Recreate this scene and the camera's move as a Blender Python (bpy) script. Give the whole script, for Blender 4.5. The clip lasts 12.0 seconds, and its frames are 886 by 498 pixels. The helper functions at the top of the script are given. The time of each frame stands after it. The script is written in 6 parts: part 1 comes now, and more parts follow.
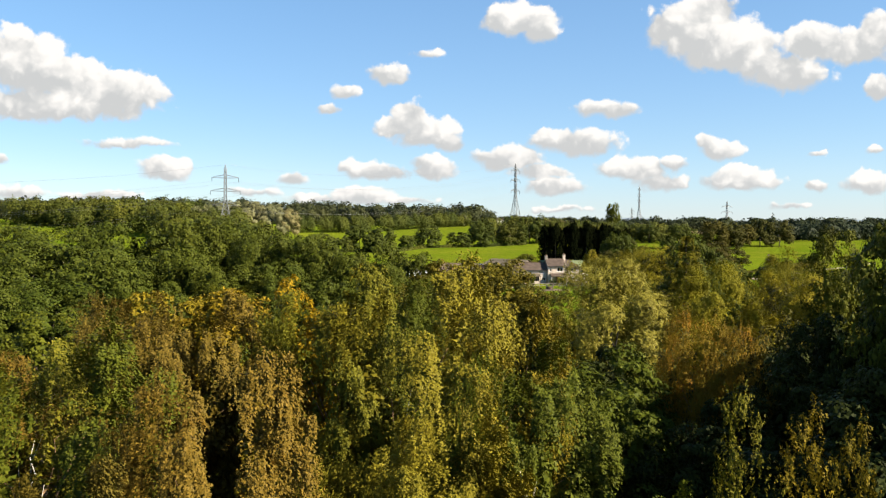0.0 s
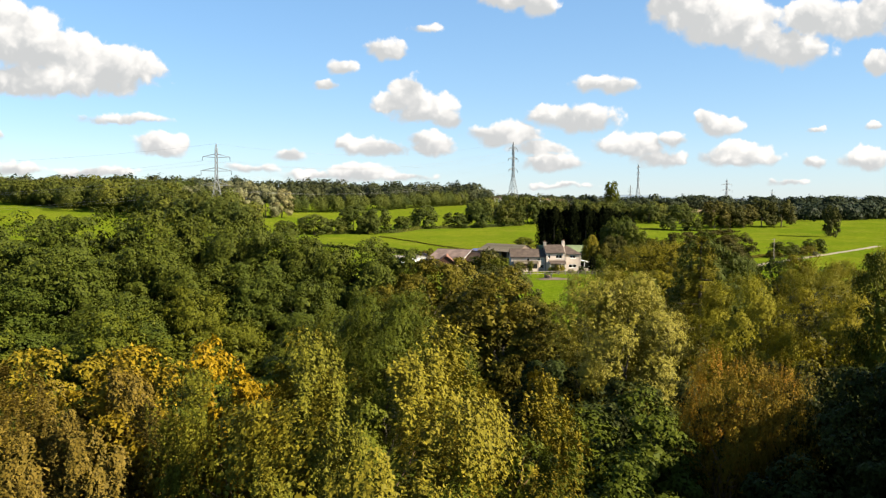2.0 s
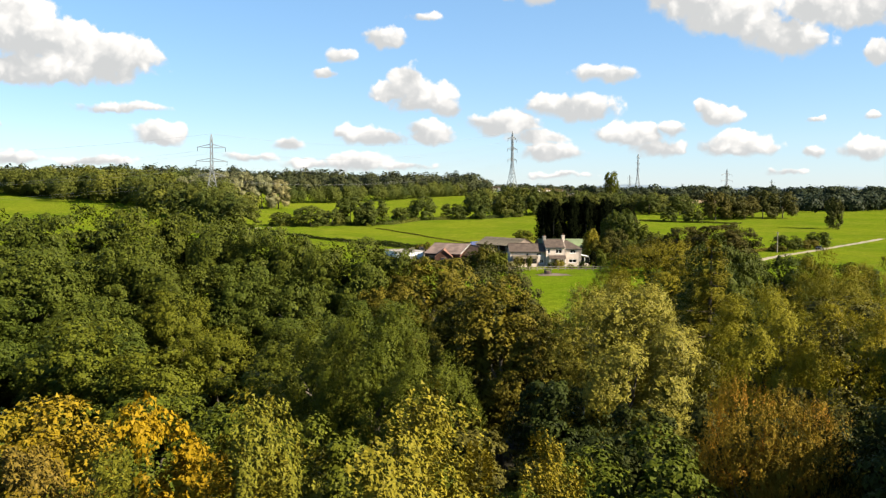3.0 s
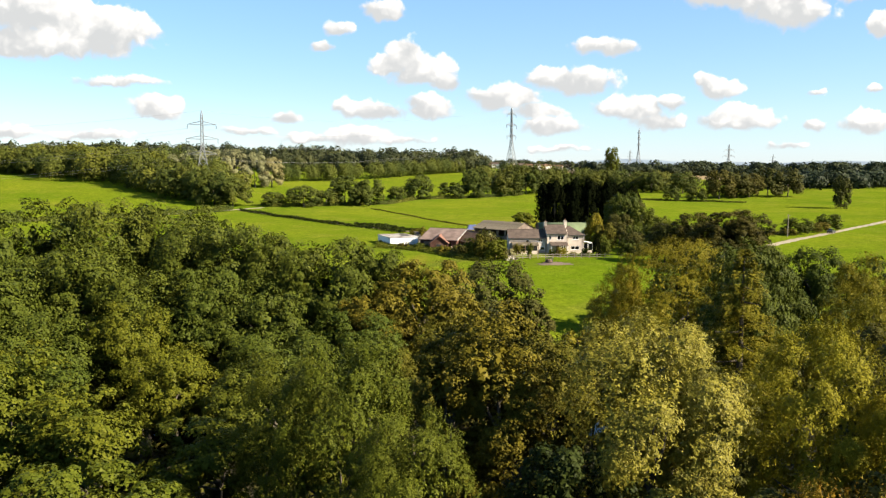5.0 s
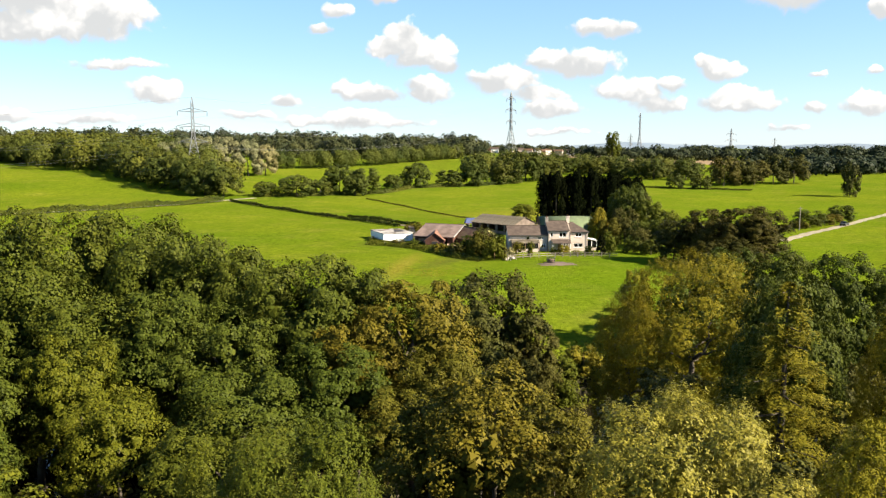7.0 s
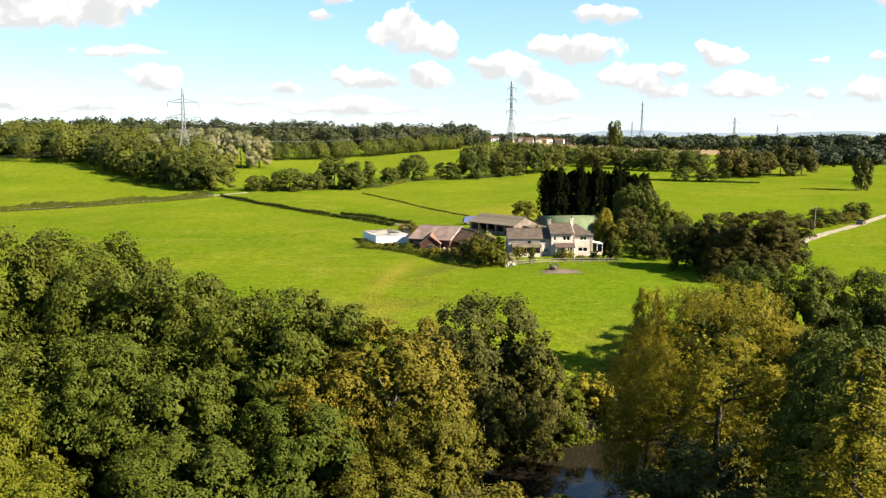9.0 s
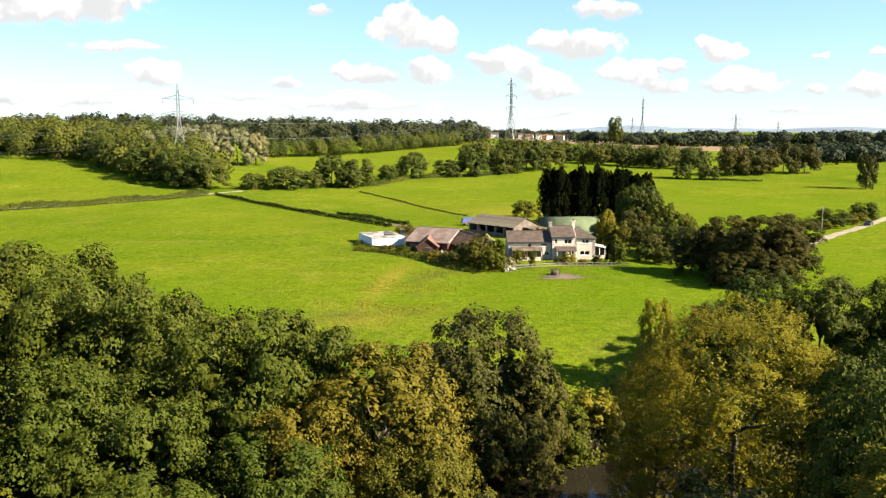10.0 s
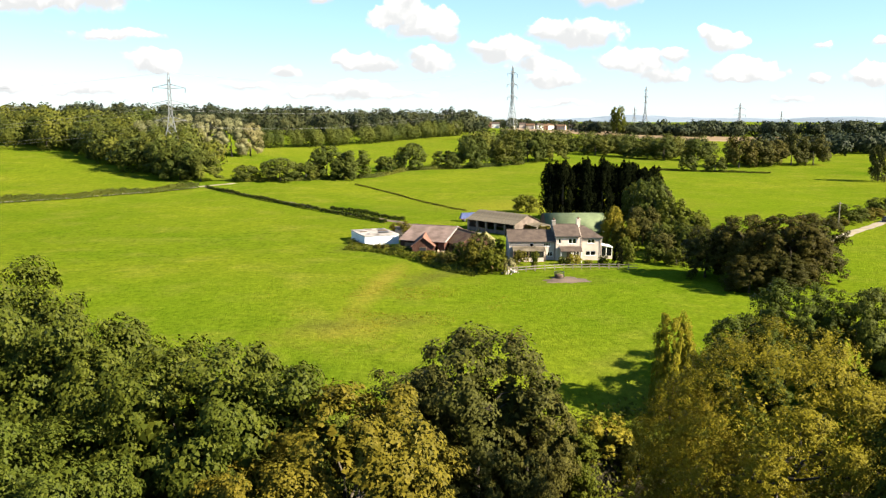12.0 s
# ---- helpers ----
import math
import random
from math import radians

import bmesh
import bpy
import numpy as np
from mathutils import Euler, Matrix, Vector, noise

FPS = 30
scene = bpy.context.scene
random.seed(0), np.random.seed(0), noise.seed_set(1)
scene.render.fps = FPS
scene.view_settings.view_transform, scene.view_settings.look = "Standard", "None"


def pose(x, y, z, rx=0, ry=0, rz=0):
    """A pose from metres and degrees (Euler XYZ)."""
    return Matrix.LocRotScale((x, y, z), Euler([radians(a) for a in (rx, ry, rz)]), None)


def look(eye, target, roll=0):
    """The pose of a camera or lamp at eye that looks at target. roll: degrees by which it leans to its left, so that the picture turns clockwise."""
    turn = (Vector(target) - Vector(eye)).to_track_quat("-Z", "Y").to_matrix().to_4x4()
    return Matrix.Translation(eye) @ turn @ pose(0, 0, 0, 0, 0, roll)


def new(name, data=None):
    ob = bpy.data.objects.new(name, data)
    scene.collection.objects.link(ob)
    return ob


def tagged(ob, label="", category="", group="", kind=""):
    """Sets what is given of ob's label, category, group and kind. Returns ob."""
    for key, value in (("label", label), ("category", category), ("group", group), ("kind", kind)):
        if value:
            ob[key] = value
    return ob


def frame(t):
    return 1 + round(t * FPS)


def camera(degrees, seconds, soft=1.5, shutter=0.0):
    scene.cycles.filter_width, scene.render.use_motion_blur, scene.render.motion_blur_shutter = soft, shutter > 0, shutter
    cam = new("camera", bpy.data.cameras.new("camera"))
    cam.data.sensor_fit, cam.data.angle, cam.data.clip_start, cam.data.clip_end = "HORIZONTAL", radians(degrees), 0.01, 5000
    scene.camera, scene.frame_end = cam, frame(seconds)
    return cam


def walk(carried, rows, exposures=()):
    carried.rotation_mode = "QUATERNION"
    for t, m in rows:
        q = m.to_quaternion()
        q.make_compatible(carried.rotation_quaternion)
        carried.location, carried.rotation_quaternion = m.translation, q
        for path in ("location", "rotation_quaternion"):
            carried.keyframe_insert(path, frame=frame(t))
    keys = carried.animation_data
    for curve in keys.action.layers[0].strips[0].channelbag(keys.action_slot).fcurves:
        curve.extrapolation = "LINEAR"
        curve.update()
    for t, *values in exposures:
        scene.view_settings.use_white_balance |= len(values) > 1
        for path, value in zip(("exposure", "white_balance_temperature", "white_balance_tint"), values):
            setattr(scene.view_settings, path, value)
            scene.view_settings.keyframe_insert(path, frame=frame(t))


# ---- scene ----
cam = camera(60.0, 12.0, 1.3)
PATH = [
    (0, (-0.142, 1.473, 15.551), (-0.12, 3.472, 15.496), 0.2),
    (0.5, (0.137, 3.589, 16.159), (0.16, 5.588, 16.087), 0.2),
    (1, (0.383, 5.727, 16.745), (0.409, 7.725, 16.659), 0.15),
    (1.5, (0.654, 8.015, 17.338), (0.681, 10.012, 17.236), 0.2),
    (2, (0.915, 10.4, 17.956), (0.943, 12.396, 17.84), 0.2),
    (2.5, (1.185, 12.8, 18.53), (1.214, 14.795, 18.4), 0.2),
    (3, (1.433, 15.291, 19.096), (1.464, 17.286, 18.952), 0.25),
    (5, (2.438, 26.093, 21.405), (2.472, 28.081, 21.195), 0.2),
    (5.5, (2.692, 28.767, 21.988), (2.726, 30.754, 21.762), 0.1),
    (6, (2.977, 31.403, 22.628), (3.012, 33.388, 22.39), 0.1),
    (6.5, (3.283, 34.164, 23.24), (3.318, 36.149, 22.994), 0.05),
    (7, (3.592, 37.009, 23.826), (3.627, 38.993, 23.573), 0.05),
    (9, (4.848, 48.938, 26.229), (4.882, 50.917, 25.944), 0.0),
    (9.5, (5.121, 51.749, 26.724), (5.156, 53.727, 26.435), 0.0),
    (10, (5.372, 54.432, 27.247), (5.407, 56.41, 26.95), 0.05),
    (10.5, (5.611, 57.071, 27.736), (5.645, 59.048, 27.432), 0.05),
    (11, (5.893, 59.813, 27.934), (5.926, 61.788, 27.624), 0.1),
    (11.5, (6.173, 62.539, 27.892), (6.206, 64.513, 27.575), 0.1),
    (12, (6.48, 65.205, 27.832), (6.513, 67.179, 27.508), 0.1),
]
EXPOSURES = [(t, stops, 6850, 10) for t, stops in ((0.0, 1.90), (3.0, 1.97), (5.0, 2.09), (7.0, 2.15), (9.0, 2.27), (12.0, 2.32))]
walk(cam, [(t, look(eye, target, roll)) for t, eye, target, roll in PATH], EXPOSURES)

# ---- light: an early-autumn sun from the right, a little behind the camera ----
SUN_ELEVATION, SUN_WAY = radians(33), Vector((0.92, -0.39, 0)).normalized()
sun = new("sun", bpy.data.lights.new("sun", "SUN"))
sun.data.energy, sun.data.angle, sun.data.color = 5.0, radians(0.6), (1.0, 0.90, 0.75)
to_sun = SUN_WAY * math.cos(SUN_ELEVATION) + Vector((0, 0, math.sin(SUN_ELEVATION)))
sun.matrix_world = look(to_sun * 400 + Vector((0, 200, 0)), (0, 200, 0))

# Clouds: centre and half size in thousandths, across and up from the north point of the horizon.
CLOUDS_WEST = [
    (-537, 212, 66, 54), (-478, 190, 72, 40), (-408, 174, 68, 34), (-485, 156, 136, 28), (-395, 108, 63, 10), (-349, 75, 44, 21), (-563, 86, 12, 10),
    (-434, 40, 59, 10), (-544, 43, 44, 11), (-231, 46, 37, 7), (-185, 62, 17, 11), (-117, 177, 21, 13), (-139, 153, 21, 10),
    (-63, 199, 29, 19), (-10, 225, 19, 7), (-154, 38, 44, 9),
]
CLOUDS_NORTH = [
    (-32, 147, 25, 25), (-53, 131, 29, 18), (-9, 122, 47, 27), (17, 109, 29, 13), (-79, 72, 53, 18), (-111, 79, 21, 16), (-95, 40, 46, 15),
    (-2, 77, 31, 21), (-20, 84, 18, 10), (96, 90, 57, 20), (65, 94, 21, 15), (154, 54, 44, 18), (137, 74, 44, 13), (185, 112, 65, 22),
    (152, 115, 35, 20), (-36, 34, 52, 6), (170, 24, 44, 5), (104, 271, 56, 28), (135, 253, 27, 18),
]
CLOUDS_EAST = [
    (328, 257, 63, 46), (384, 235, 82, 46), (454, 203, 68, 31), (354, 289, 44, 24), (494, 242, 58, 34), (546, 236, 58, 32),
    (579, 259, 27, 31), (579, 186, 22, 24), (260, 78, 50, 22), (294, 62, 46, 15), (311, 84, 21, 12), (222, 153, 47, 15), (370, 103, 32, 18),
    (353, 113, 16, 13), (406, 63, 59, 18), (397, 74, 34, 13), (498, 57, 21, 13), (569, 60, 34, 21), (579, 100, 15, 7), (498, 100, 12, 4),
    (461, 29, 37, 7),
]


def sky_world():
    world = bpy.data.worlds.new("sky")
    scene.world = world
    world.use_nodes = True
    nodes, links = world.node_tree.nodes, world.node_tree.links
    nodes.clear()

    def node(kind, *inputs, **settings):
        n = nodes.new(kind)
        for key, value in settings.items():
            if key == "operation":
                n.operation = value
        for i, value in enumerate(inputs):
            if value is None:
                continue
            if isinstance(value, bpy.types.NodeSocket):
                links.new(value, n.inputs[i])
            else:
                n.inputs[i].default_value = value
        return n

    def maths(operation, *inputs):
        return node("ShaderNodeMath", *inputs, operation=operation).outputs[0]

    def vector(operation, *inputs):
        n = node("ShaderNodeVectorMath", *inputs, operation=operation)
        return n.outputs["Value"] if operation in ("LENGTH", "DOT_PRODUCT") else n.outputs["Vector"]

    air = nodes.new("ShaderNodeTexSky")
    air.sky_type, air.sun_disc = "NISHITA", False
    air.sun_elevation, air.sun_rotation = SUN_ELEVATION, math.atan2(SUN_WAY.x, SUN_WAY.y)
    air.altitude, air.air_density, air.dust_density, air.ozone_density = 60, 1.0, 0.2, 2.5
    way = nodes.new("ShaderNodeTexCoord").outputs["Generated"]
    parts = node("ShaderNodeSeparateXYZ", way).outputs
    ahead = maths("MAXIMUM", parts[1], 0.08)
    flat = node("ShaderNodeCombineXYZ", maths("DIVIDE", parts[0], ahead), maths("DIVIDE", parts[2], ahead), 0.0).outputs[0]

    def cloudy(place, scale, detail, rough):
        n = node("ShaderNodeTexNoise", place)
        n.inputs["Scale"].default_value, n.inputs["Detail"].default_value, n.inputs["Roughness"].default_value = scale, detail, rough
        return n.outputs

    warp = vector("SCALE", vector("SUBTRACT", cloudy(flat, 24, 4, 0.55)["Color"], (0.5, 0.5, 0.5)), None)
    warp.node.inputs["Scale"].default_value = 0.028
    bent = vector("MULTIPLY_ADD", warp, (1, 0.8, 0), flat)
    density, weight, lift = -1.0, 0.0, 0.0
    for u, v, a, b in CLOUDS_WEST + CLOUDS_NORTH + CLOUDS_EAST:
        q = vector("MULTIPLY_ADD", bent, (1000 / a, 1000 / b, 0), (-u / a, -(v - 0.12 * b) / b, 0))
        split = node("ShaderNodeSeparateXYZ", q).outputs
        # bulging tops over flat bases
        sunk = maths("MULTIPLY_ADD", maths("MINIMUM", split[1], 0.0), 0.45, split[1])
        q2 = node("ShaderNodeCombineXYZ", split[0], sunk, 0.0).outputs[0]
        full = maths("SUBTRACT", 1.0, vector("LENGTH", q2))
        near = maths("MAXIMUM", maths("ADD", full, 0.25), 0.0)
        up = maths("MULTIPLY_ADD", split[0], 0.25, split[1])
        weight, lift = maths("ADD", weight, near), maths("MULTIPLY_ADD", near, up, lift)
        density = node("ShaderNodeMath", density, maths("MULTIPLY", full, min(1.0, 0.25 + b / 30)), 0.2, operation="SMOOTH_MAX").outputs[0]
    shade = maths("DIVIDE", lift, maths("MAXIMUM", weight, 0.01))
    billow = nodes.new("ShaderNodeTexVoronoi")
    billow.feature, billow.inputs["Scale"].default_value = "SMOOTH_F1", 44
    billow.inputs["Detail"].default_value, billow.inputs["Roughness"].default_value = 2.0, 0.5
    links.new(bent, billow.inputs["Vector"])
    puffs = maths("SUBTRACT", 0.42, billow.outputs["Distance"])
    fine = cloudy(flat, 40, 6, 0.6)["Fac"]
    fluff = maths("MULTIPLY_ADD", maths("SUBTRACT", fine, 0.5), 0.6, maths("MULTIPLY_ADD", puffs, 0.5, density))
    # crisp heads, softer feet
    foot = node("ShaderNodeMapRange", shade, -0.3, 0.5, 0.26, 0.0)
    cover = node("ShaderNodeMapRange", fluff, -0.22, 0.3, 0.0, 1.0)
    links.new(foot.outputs[0], cover.inputs[2])
    cover.interpolation_type = "SMOOTHSTEP"
    lumps = maths("MULTIPLY_ADD", puffs, 1.1, maths("MULTIPLY_ADD", maths("SUBTRACT", cloudy(bent, 22, 5, 0.5)["Fac"], 0.5), 1.5, shade))
    lit = node("ShaderNodeMapRange", lumps, -0.62, 0.36, 0.0, 1.0)
    lit.interpolation_type = "SMOOTHSTEP"
    colour = node("ShaderNodeMix")
    colour.data_type = "RGBA"
    links.new(lit.outputs[0], colour.inputs[0])
    colour.inputs[6].default_value, colour.inputs[7].default_value = (0.60, 0.63, 0.66, 1), (1.0, 1.0, 1.0, 1)
    vivid = nodes.new("ShaderNodeHueSaturation")
    vivid.inputs["Saturation"].default_value = 1.4
    links.new(air.outputs[0], vivid.inputs["Color"])
    clear = node("ShaderNodeBackground", vivid.outputs[0], SKY_STRENGTH)
    white = node("ShaderNodeBackground", colour.outputs[2], CLOUD_STRENGTH)
    # a thin veil towards the horizon
    low = node("ShaderNodeMapRange", parts[2], 0.0, 0.4, 0.58, 0.3)
    veil = node("ShaderNodeBackground", (0.49, 0.72, 1.08, 1), CLOUD_STRENGTH * 0.97)
    hazy = node("ShaderNodeMixShader", low.outputs[0], clear.outputs[0], veil.outputs[0])
    mixed = node("ShaderNodeMixShader", cover.outputs[0], hazy.outputs[0], white.outputs[0])
    links.new(mixed.outputs[0], nodes.new("ShaderNodeOutputWorld").inputs[0])


SKY_STRENGTH, CLOUD_STRENGTH = 0.047, 0.278
sky_world()


# ---- materials ----
def material(name):
    m = bpy.data.materials.new(name)
    m.use_nodes = True
    return m, m.node_tree.nodes, m.node_tree.links, m.node_tree.nodes["Principled BSDF"]


def ramp(nodes, links, fac, stops):
    r = nodes.new("ShaderNodeValToRGB")
    while len(r.color_ramp.elements) < len(stops):
        r.color_ramp.elements.new(0.5)
    for e, (p, c) in zip(r.color_ramp.elements, stops):
        e.position, e.color = p, (*c, 1)
    links.new(fac, r.inputs[0])
    return r.outputs[0]


def noise_fac(nodes, links, scale, detail=4, rough=0.55, space="Object", squash=None):
    c = nodes.new("ShaderNodeTexCoord").outputs[space]
    if squash:
        mp = nodes.new("ShaderNodeMapping")
        mp.inputs["Scale"].default_value = squash
        links.new(c, mp.inputs[0])
        c = mp.outputs[0]
    n = nodes.new("ShaderNodeTexNoise")
    n.inputs["Scale"].default_value, n.inputs["Detail"].default_value, n.inputs["Roughness"].default_value = scale, detail, rough
    links.new(c, n.inputs["Vector"])
    return n.outputs["Fac"]


def mix(nodes, links, fac, a, b, kind="MIX"):
    m = nodes.new("ShaderNodeMix")
    m.data_type, m.blend_type = "RGBA", kind
    for i, v in ((0, fac), (6, a), (7, b)):
        if isinstance(v, bpy.types.NodeSocket):
            links.new(v, m.inputs[i])
        else:
            m.inputs[i].default_value = v if i == 0 else (*v, 1)
    return m.outputs[2]


def bump(nodes, links, bsdf, height, strength, distance):
    b = nodes.new("ShaderNodeBump")
    b.inputs["Strength"].default_value, b.inputs["Distance"].default_value = strength, distance
    links.new(height, b.inputs["Height"])
    links.new(b.outputs[0], bsdf.inputs["Normal"])


def plain(name, colour, rough=0.7, metal=0.0, vary=0.25, scale=3.0, relief=0.0, second=None):
    """A surface with blotches and grain in its colour."""
    m, nodes, links, bsdf = material(name)
    big = noise_fac(nodes, links, scale * 0.25, 3)
    small = noise_fac(nodes, links, scale * 4, 6)
    dark = tuple(c * (1 - vary) for c in colour)
    light = second or tuple(min(1, c * (1 + vary)) for c in colour)
    base = ramp(nodes, links, big, [(0.35, dark), (0.65, light)])
    grain = ramp(nodes, links, small, [(0.3, (1 - vary,) * 3), (0.7, (1.0,) * 3)])
    links.new(mix(nodes, links, 0.7, base, grain, "MULTIPLY"), bsdf.inputs["Base Color"])
    bsdf.inputs["Roughness"].default_value, bsdf.inputs["Metallic"].default_value = rough, metal
    bsdf.inputs["Specular IOR Level"].default_value = 0.5 if rough < 0.8 else 0.1
    if relief:
        bump(nodes, links, bsdf, small, 0.6, relief)
    return m


LEAF_ALBEDO = 0.80


def leaf_material(name, dark, light, autumn, share=0.25, patch=0.35, translucent=0.09, sheen=0.04, grove=0.0):
    """Leaves: each leaf its own shade, with patches that have turned."""
    m, nodes, links, bsdf = material(name)
    dark, light, autumn = (tuple(v * LEAF_ALBEDO for v in c) for c in (dark, light, autumn))
    dark, light = (tuple(a * (1 - k) + b * k for a, b in zip(dark, light)) for k in (0.1, 0.9))
    isle = nodes.new("ShaderNodeNewGeometry").outputs["Random Per Island"]
    who = nodes.new("ShaderNodeObjectInfo").outputs["Random"]
    green = ramp(nodes, links, isle, [(0.0, dark), (0.55, tuple((a + b) / 2 for a, b in zip(dark, light))), (1.0, light)])
    spot = noise_fac(nodes, links, patch, 3, 0.6)
    mask = nodes.new("ShaderNodeMapRange")
    links.new(spot, mask.inputs[0])
    mask.inputs[1].default_value, mask.inputs[2].default_value = 0.78 - 0.5 * share, 0.95 - 0.45 * share
    turned = mix(nodes, links, mask.outputs[0], green, autumn)
    tint = ramp(nodes, links, who, [(0.0, (0.86, 0.87, 0.85)), (0.5, (1.05, 0.985, 1)), (1.0, (1.24, 1.06, 0.95))])
    final = mix(nodes, links, 1.0, turned, tint, "MULTIPLY")
    if grove:
        stand = noise_fac(nodes, links, grove, 1, 0.4)
        final = mix(nodes, links, 1.0, final, ramp(nodes, links, stand, [(0.3, (0.62, 0.72, 0.8)), (0.5, (1, 1, 1)), (0.7, (1.35, 1.25, 1.0))]), "MULTIPLY")
    links.new(final, bsdf.inputs["Base Color"])
    bsdf.inputs["Roughness"].default_value, bsdf.inputs["Specular IOR Level"].default_value = 0.55, sheen
    back = nodes.new("ShaderNodeBsdfTranslucent")
    links.new(final, back.inputs[0])
    both = nodes.new("ShaderNodeMixShader")
    both.inputs[0].default_value = translucent
    links.new(bsdf.outputs[0], both.inputs[1])
    links.new(back.outputs[0], both.inputs[2])
    links.new(both.outputs[0], nodes["Material Output"].inputs[0])
    return m


LEAF_OAK = leaf_material("oak_leaves", (0.028, 0.042, 0.0052), (0.064, 0.080, 0.0095), (0.100, 0.062, 0.0080), 0.14)
LEAF_SYCAMORE = leaf_material("sycamore_leaves", (0.037, 0.040, 0.0085), (0.074, 0.075, 0.0150), (0.092, 0.057, 0.0110), 0.25)
LEAF_BRONZE = leaf_material("bronzed_leaves", (0.052, 0.054, 0.0060), (0.104, 0.096, 0.0115), (0.125, 0.078, 0.0090), 0.25)
LEAF_FRESH = leaf_material("bright_green_leaves", (0.038, 0.053, 0.0050), (0.084, 0.098, 0.0090), (0.110, 0.088, 0.0083), 0.15)
LEAF_BIRCH = leaf_material("birch_leaves", (0.078, 0.080, 0.0070), (0.172, 0.158, 0.0165), (0.205, 0.142, 0.0085), 0.2, translucent=0.08)
LEAF_BROWN = leaf_material("browned_birch_leaves", (0.060, 0.049, 0.008), (0.142, 0.105, 0.017), (0.170, 0.086, 0.009), 0.35, translucent=0.08)
LEAF_YELLOW = leaf_material("yellow_leaves", (0.17, 0.118, 0.006), (0.31, 0.20, 0.009), (0.32, 0.155, 0.006), 0.35, translucent=0.22)
LEAF_GOLD = leaf_material("golden_olive_leaves", (0.105, 0.090, 0.007), (0.20, 0.155, 0.012), (0.25, 0.142, 0.010), 0.3, translucent=0.12)
LEAF_DUSKY = leaf_material("dusky_oak_leaves", (0.024, 0.026, 0.005), (0.054, 0.052, 0.009), (0.066, 0.044, 0.008), 0.25)
LEAF_ORANGE = leaf_material("orange_leaves", (0.135, 0.105, 0.011), (0.25, 0.168, 0.017), (0.36, 0.150, 0.015), 0.5, translucent=0.25)
LEAF_WILLOW = leaf_material("willow_leaves", (0.130, 0.136, 0.015), (0.215, 0.212, 0.030), (0.20, 0.18, 0.020), 0.06, sheen=0.12, translucent=0.25)
LEAF_OLIVE = leaf_material("olive_willow_leaves", (0.100, 0.096, 0.0070), (0.178, 0.160, 0.0110), (0.178, 0.128, 0.0080), 0.25, translucent=0.2)
LEAF_SALLOW = leaf_material("sallow_leaves", (0.122, 0.124, 0.0090), (0.215, 0.202, 0.0145), (0.205, 0.150, 0.0095), 0.2, translucent=0.25)
LEAF_LARCH = leaf_material("larch_needles", (0.077, 0.082, 0.0066), (0.158, 0.142, 0.0110), (0.163, 0.112, 0.0066), 0.3)
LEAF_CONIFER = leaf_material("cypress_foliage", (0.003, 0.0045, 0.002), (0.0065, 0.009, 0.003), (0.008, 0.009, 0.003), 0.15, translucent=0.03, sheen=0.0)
LEAF_FAR = leaf_material("hedgerow_leaves", (0.044, 0.058, 0.010), (0.074, 0.088, 0.015), (0.092, 0.084, 0.015), 0.2, patch=0.15, grove=0.05)
LEAF_WOOD = leaf_material("distant_wood_leaves", (0.016, 0.025, 0.013), (0.038, 0.048, 0.021), (0.055, 0.052, 0.018), 0.2, patch=0.03, grove=0.045)
LEAF_SILVER = leaf_material("white_poplar_leaves", (0.165, 0.172, 0.078), (0.205, 0.212, 0.105), (0.18, 0.18, 0.07), 0.1)
# deep shade inside the wood is put into this near-black leaf colour
LEAF_SHADED = leaf_material("shaded_leaves", (0.012, 0.018, 0.004), (0.042, 0.054, 0.010), (0.055, 0.052, 0.010), 0.15, translucent=0.1)
BARK = plain("grey_bark", (0.065, 0.055, 0.042), 0.9, vary=0.4, scale=4, relief=0.03)
BARK_BIRCH = plain("birch_bark", (0.50, 0.46, 0.40), 0.75, vary=0.45, scale=5, relief=0.01)
BARK_TWIG = plain("brown_twigs", (0.16, 0.10, 0.055), 0.85, vary=0.3, scale=4)


DRY_GRASS, RANK_GRASS, LUSH_SHADED_GRASS = (0.150, 0.125, 0.020), (0.060, 0.066, 0.012), (0.064, 0.105, 0.004)
# where the pasture is worn, rank, lush or darkened for tree shade: x, y, turn, half length, half width, colour,
# strength
WORN_SHADED_GRASS = [
    (-3.0, 200, 80, 26, 3.2, DRY_GRASS, 0.75), (-6.0, 176, 20, 14, 6, DRY_GRASS, 0.55), (-9.0, 177, 10, 7, 4, RANK_GRASS, 0.7), (2.0, 179, -10, 6, 3.5, RANK_GRASS, 0.6),
    # lush ones at (80, 215) and (120, 330) paint in shade from the trees
    (5.0, 204, 60, 8, 4, RANK_GRASS, 0.75), (10.0, 211, 20, 9, 4.5, RANK_GRASS, 0.8), (30.0, 190, 5, 34, 20, LUSH_SHADED_GRASS, 0.5), (-40.0, 190, 0, 40, 22, LUSH_SHADED_GRASS, 0.35), (80.0, 215, 60, 60, 26, LUSH_SHADED_GRASS, 0.7), (120.0, 330, 40, 90, 60, LUSH_SHADED_GRASS, 0.4), (32, 204, 0, 9, 5, RANK_GRASS, 0.5), (-12, 240, 60, 8, 4, RANK_GRASS, 0.6), (56, 330, 8, 60, 26, DRY_GRASS, 0.5),
]


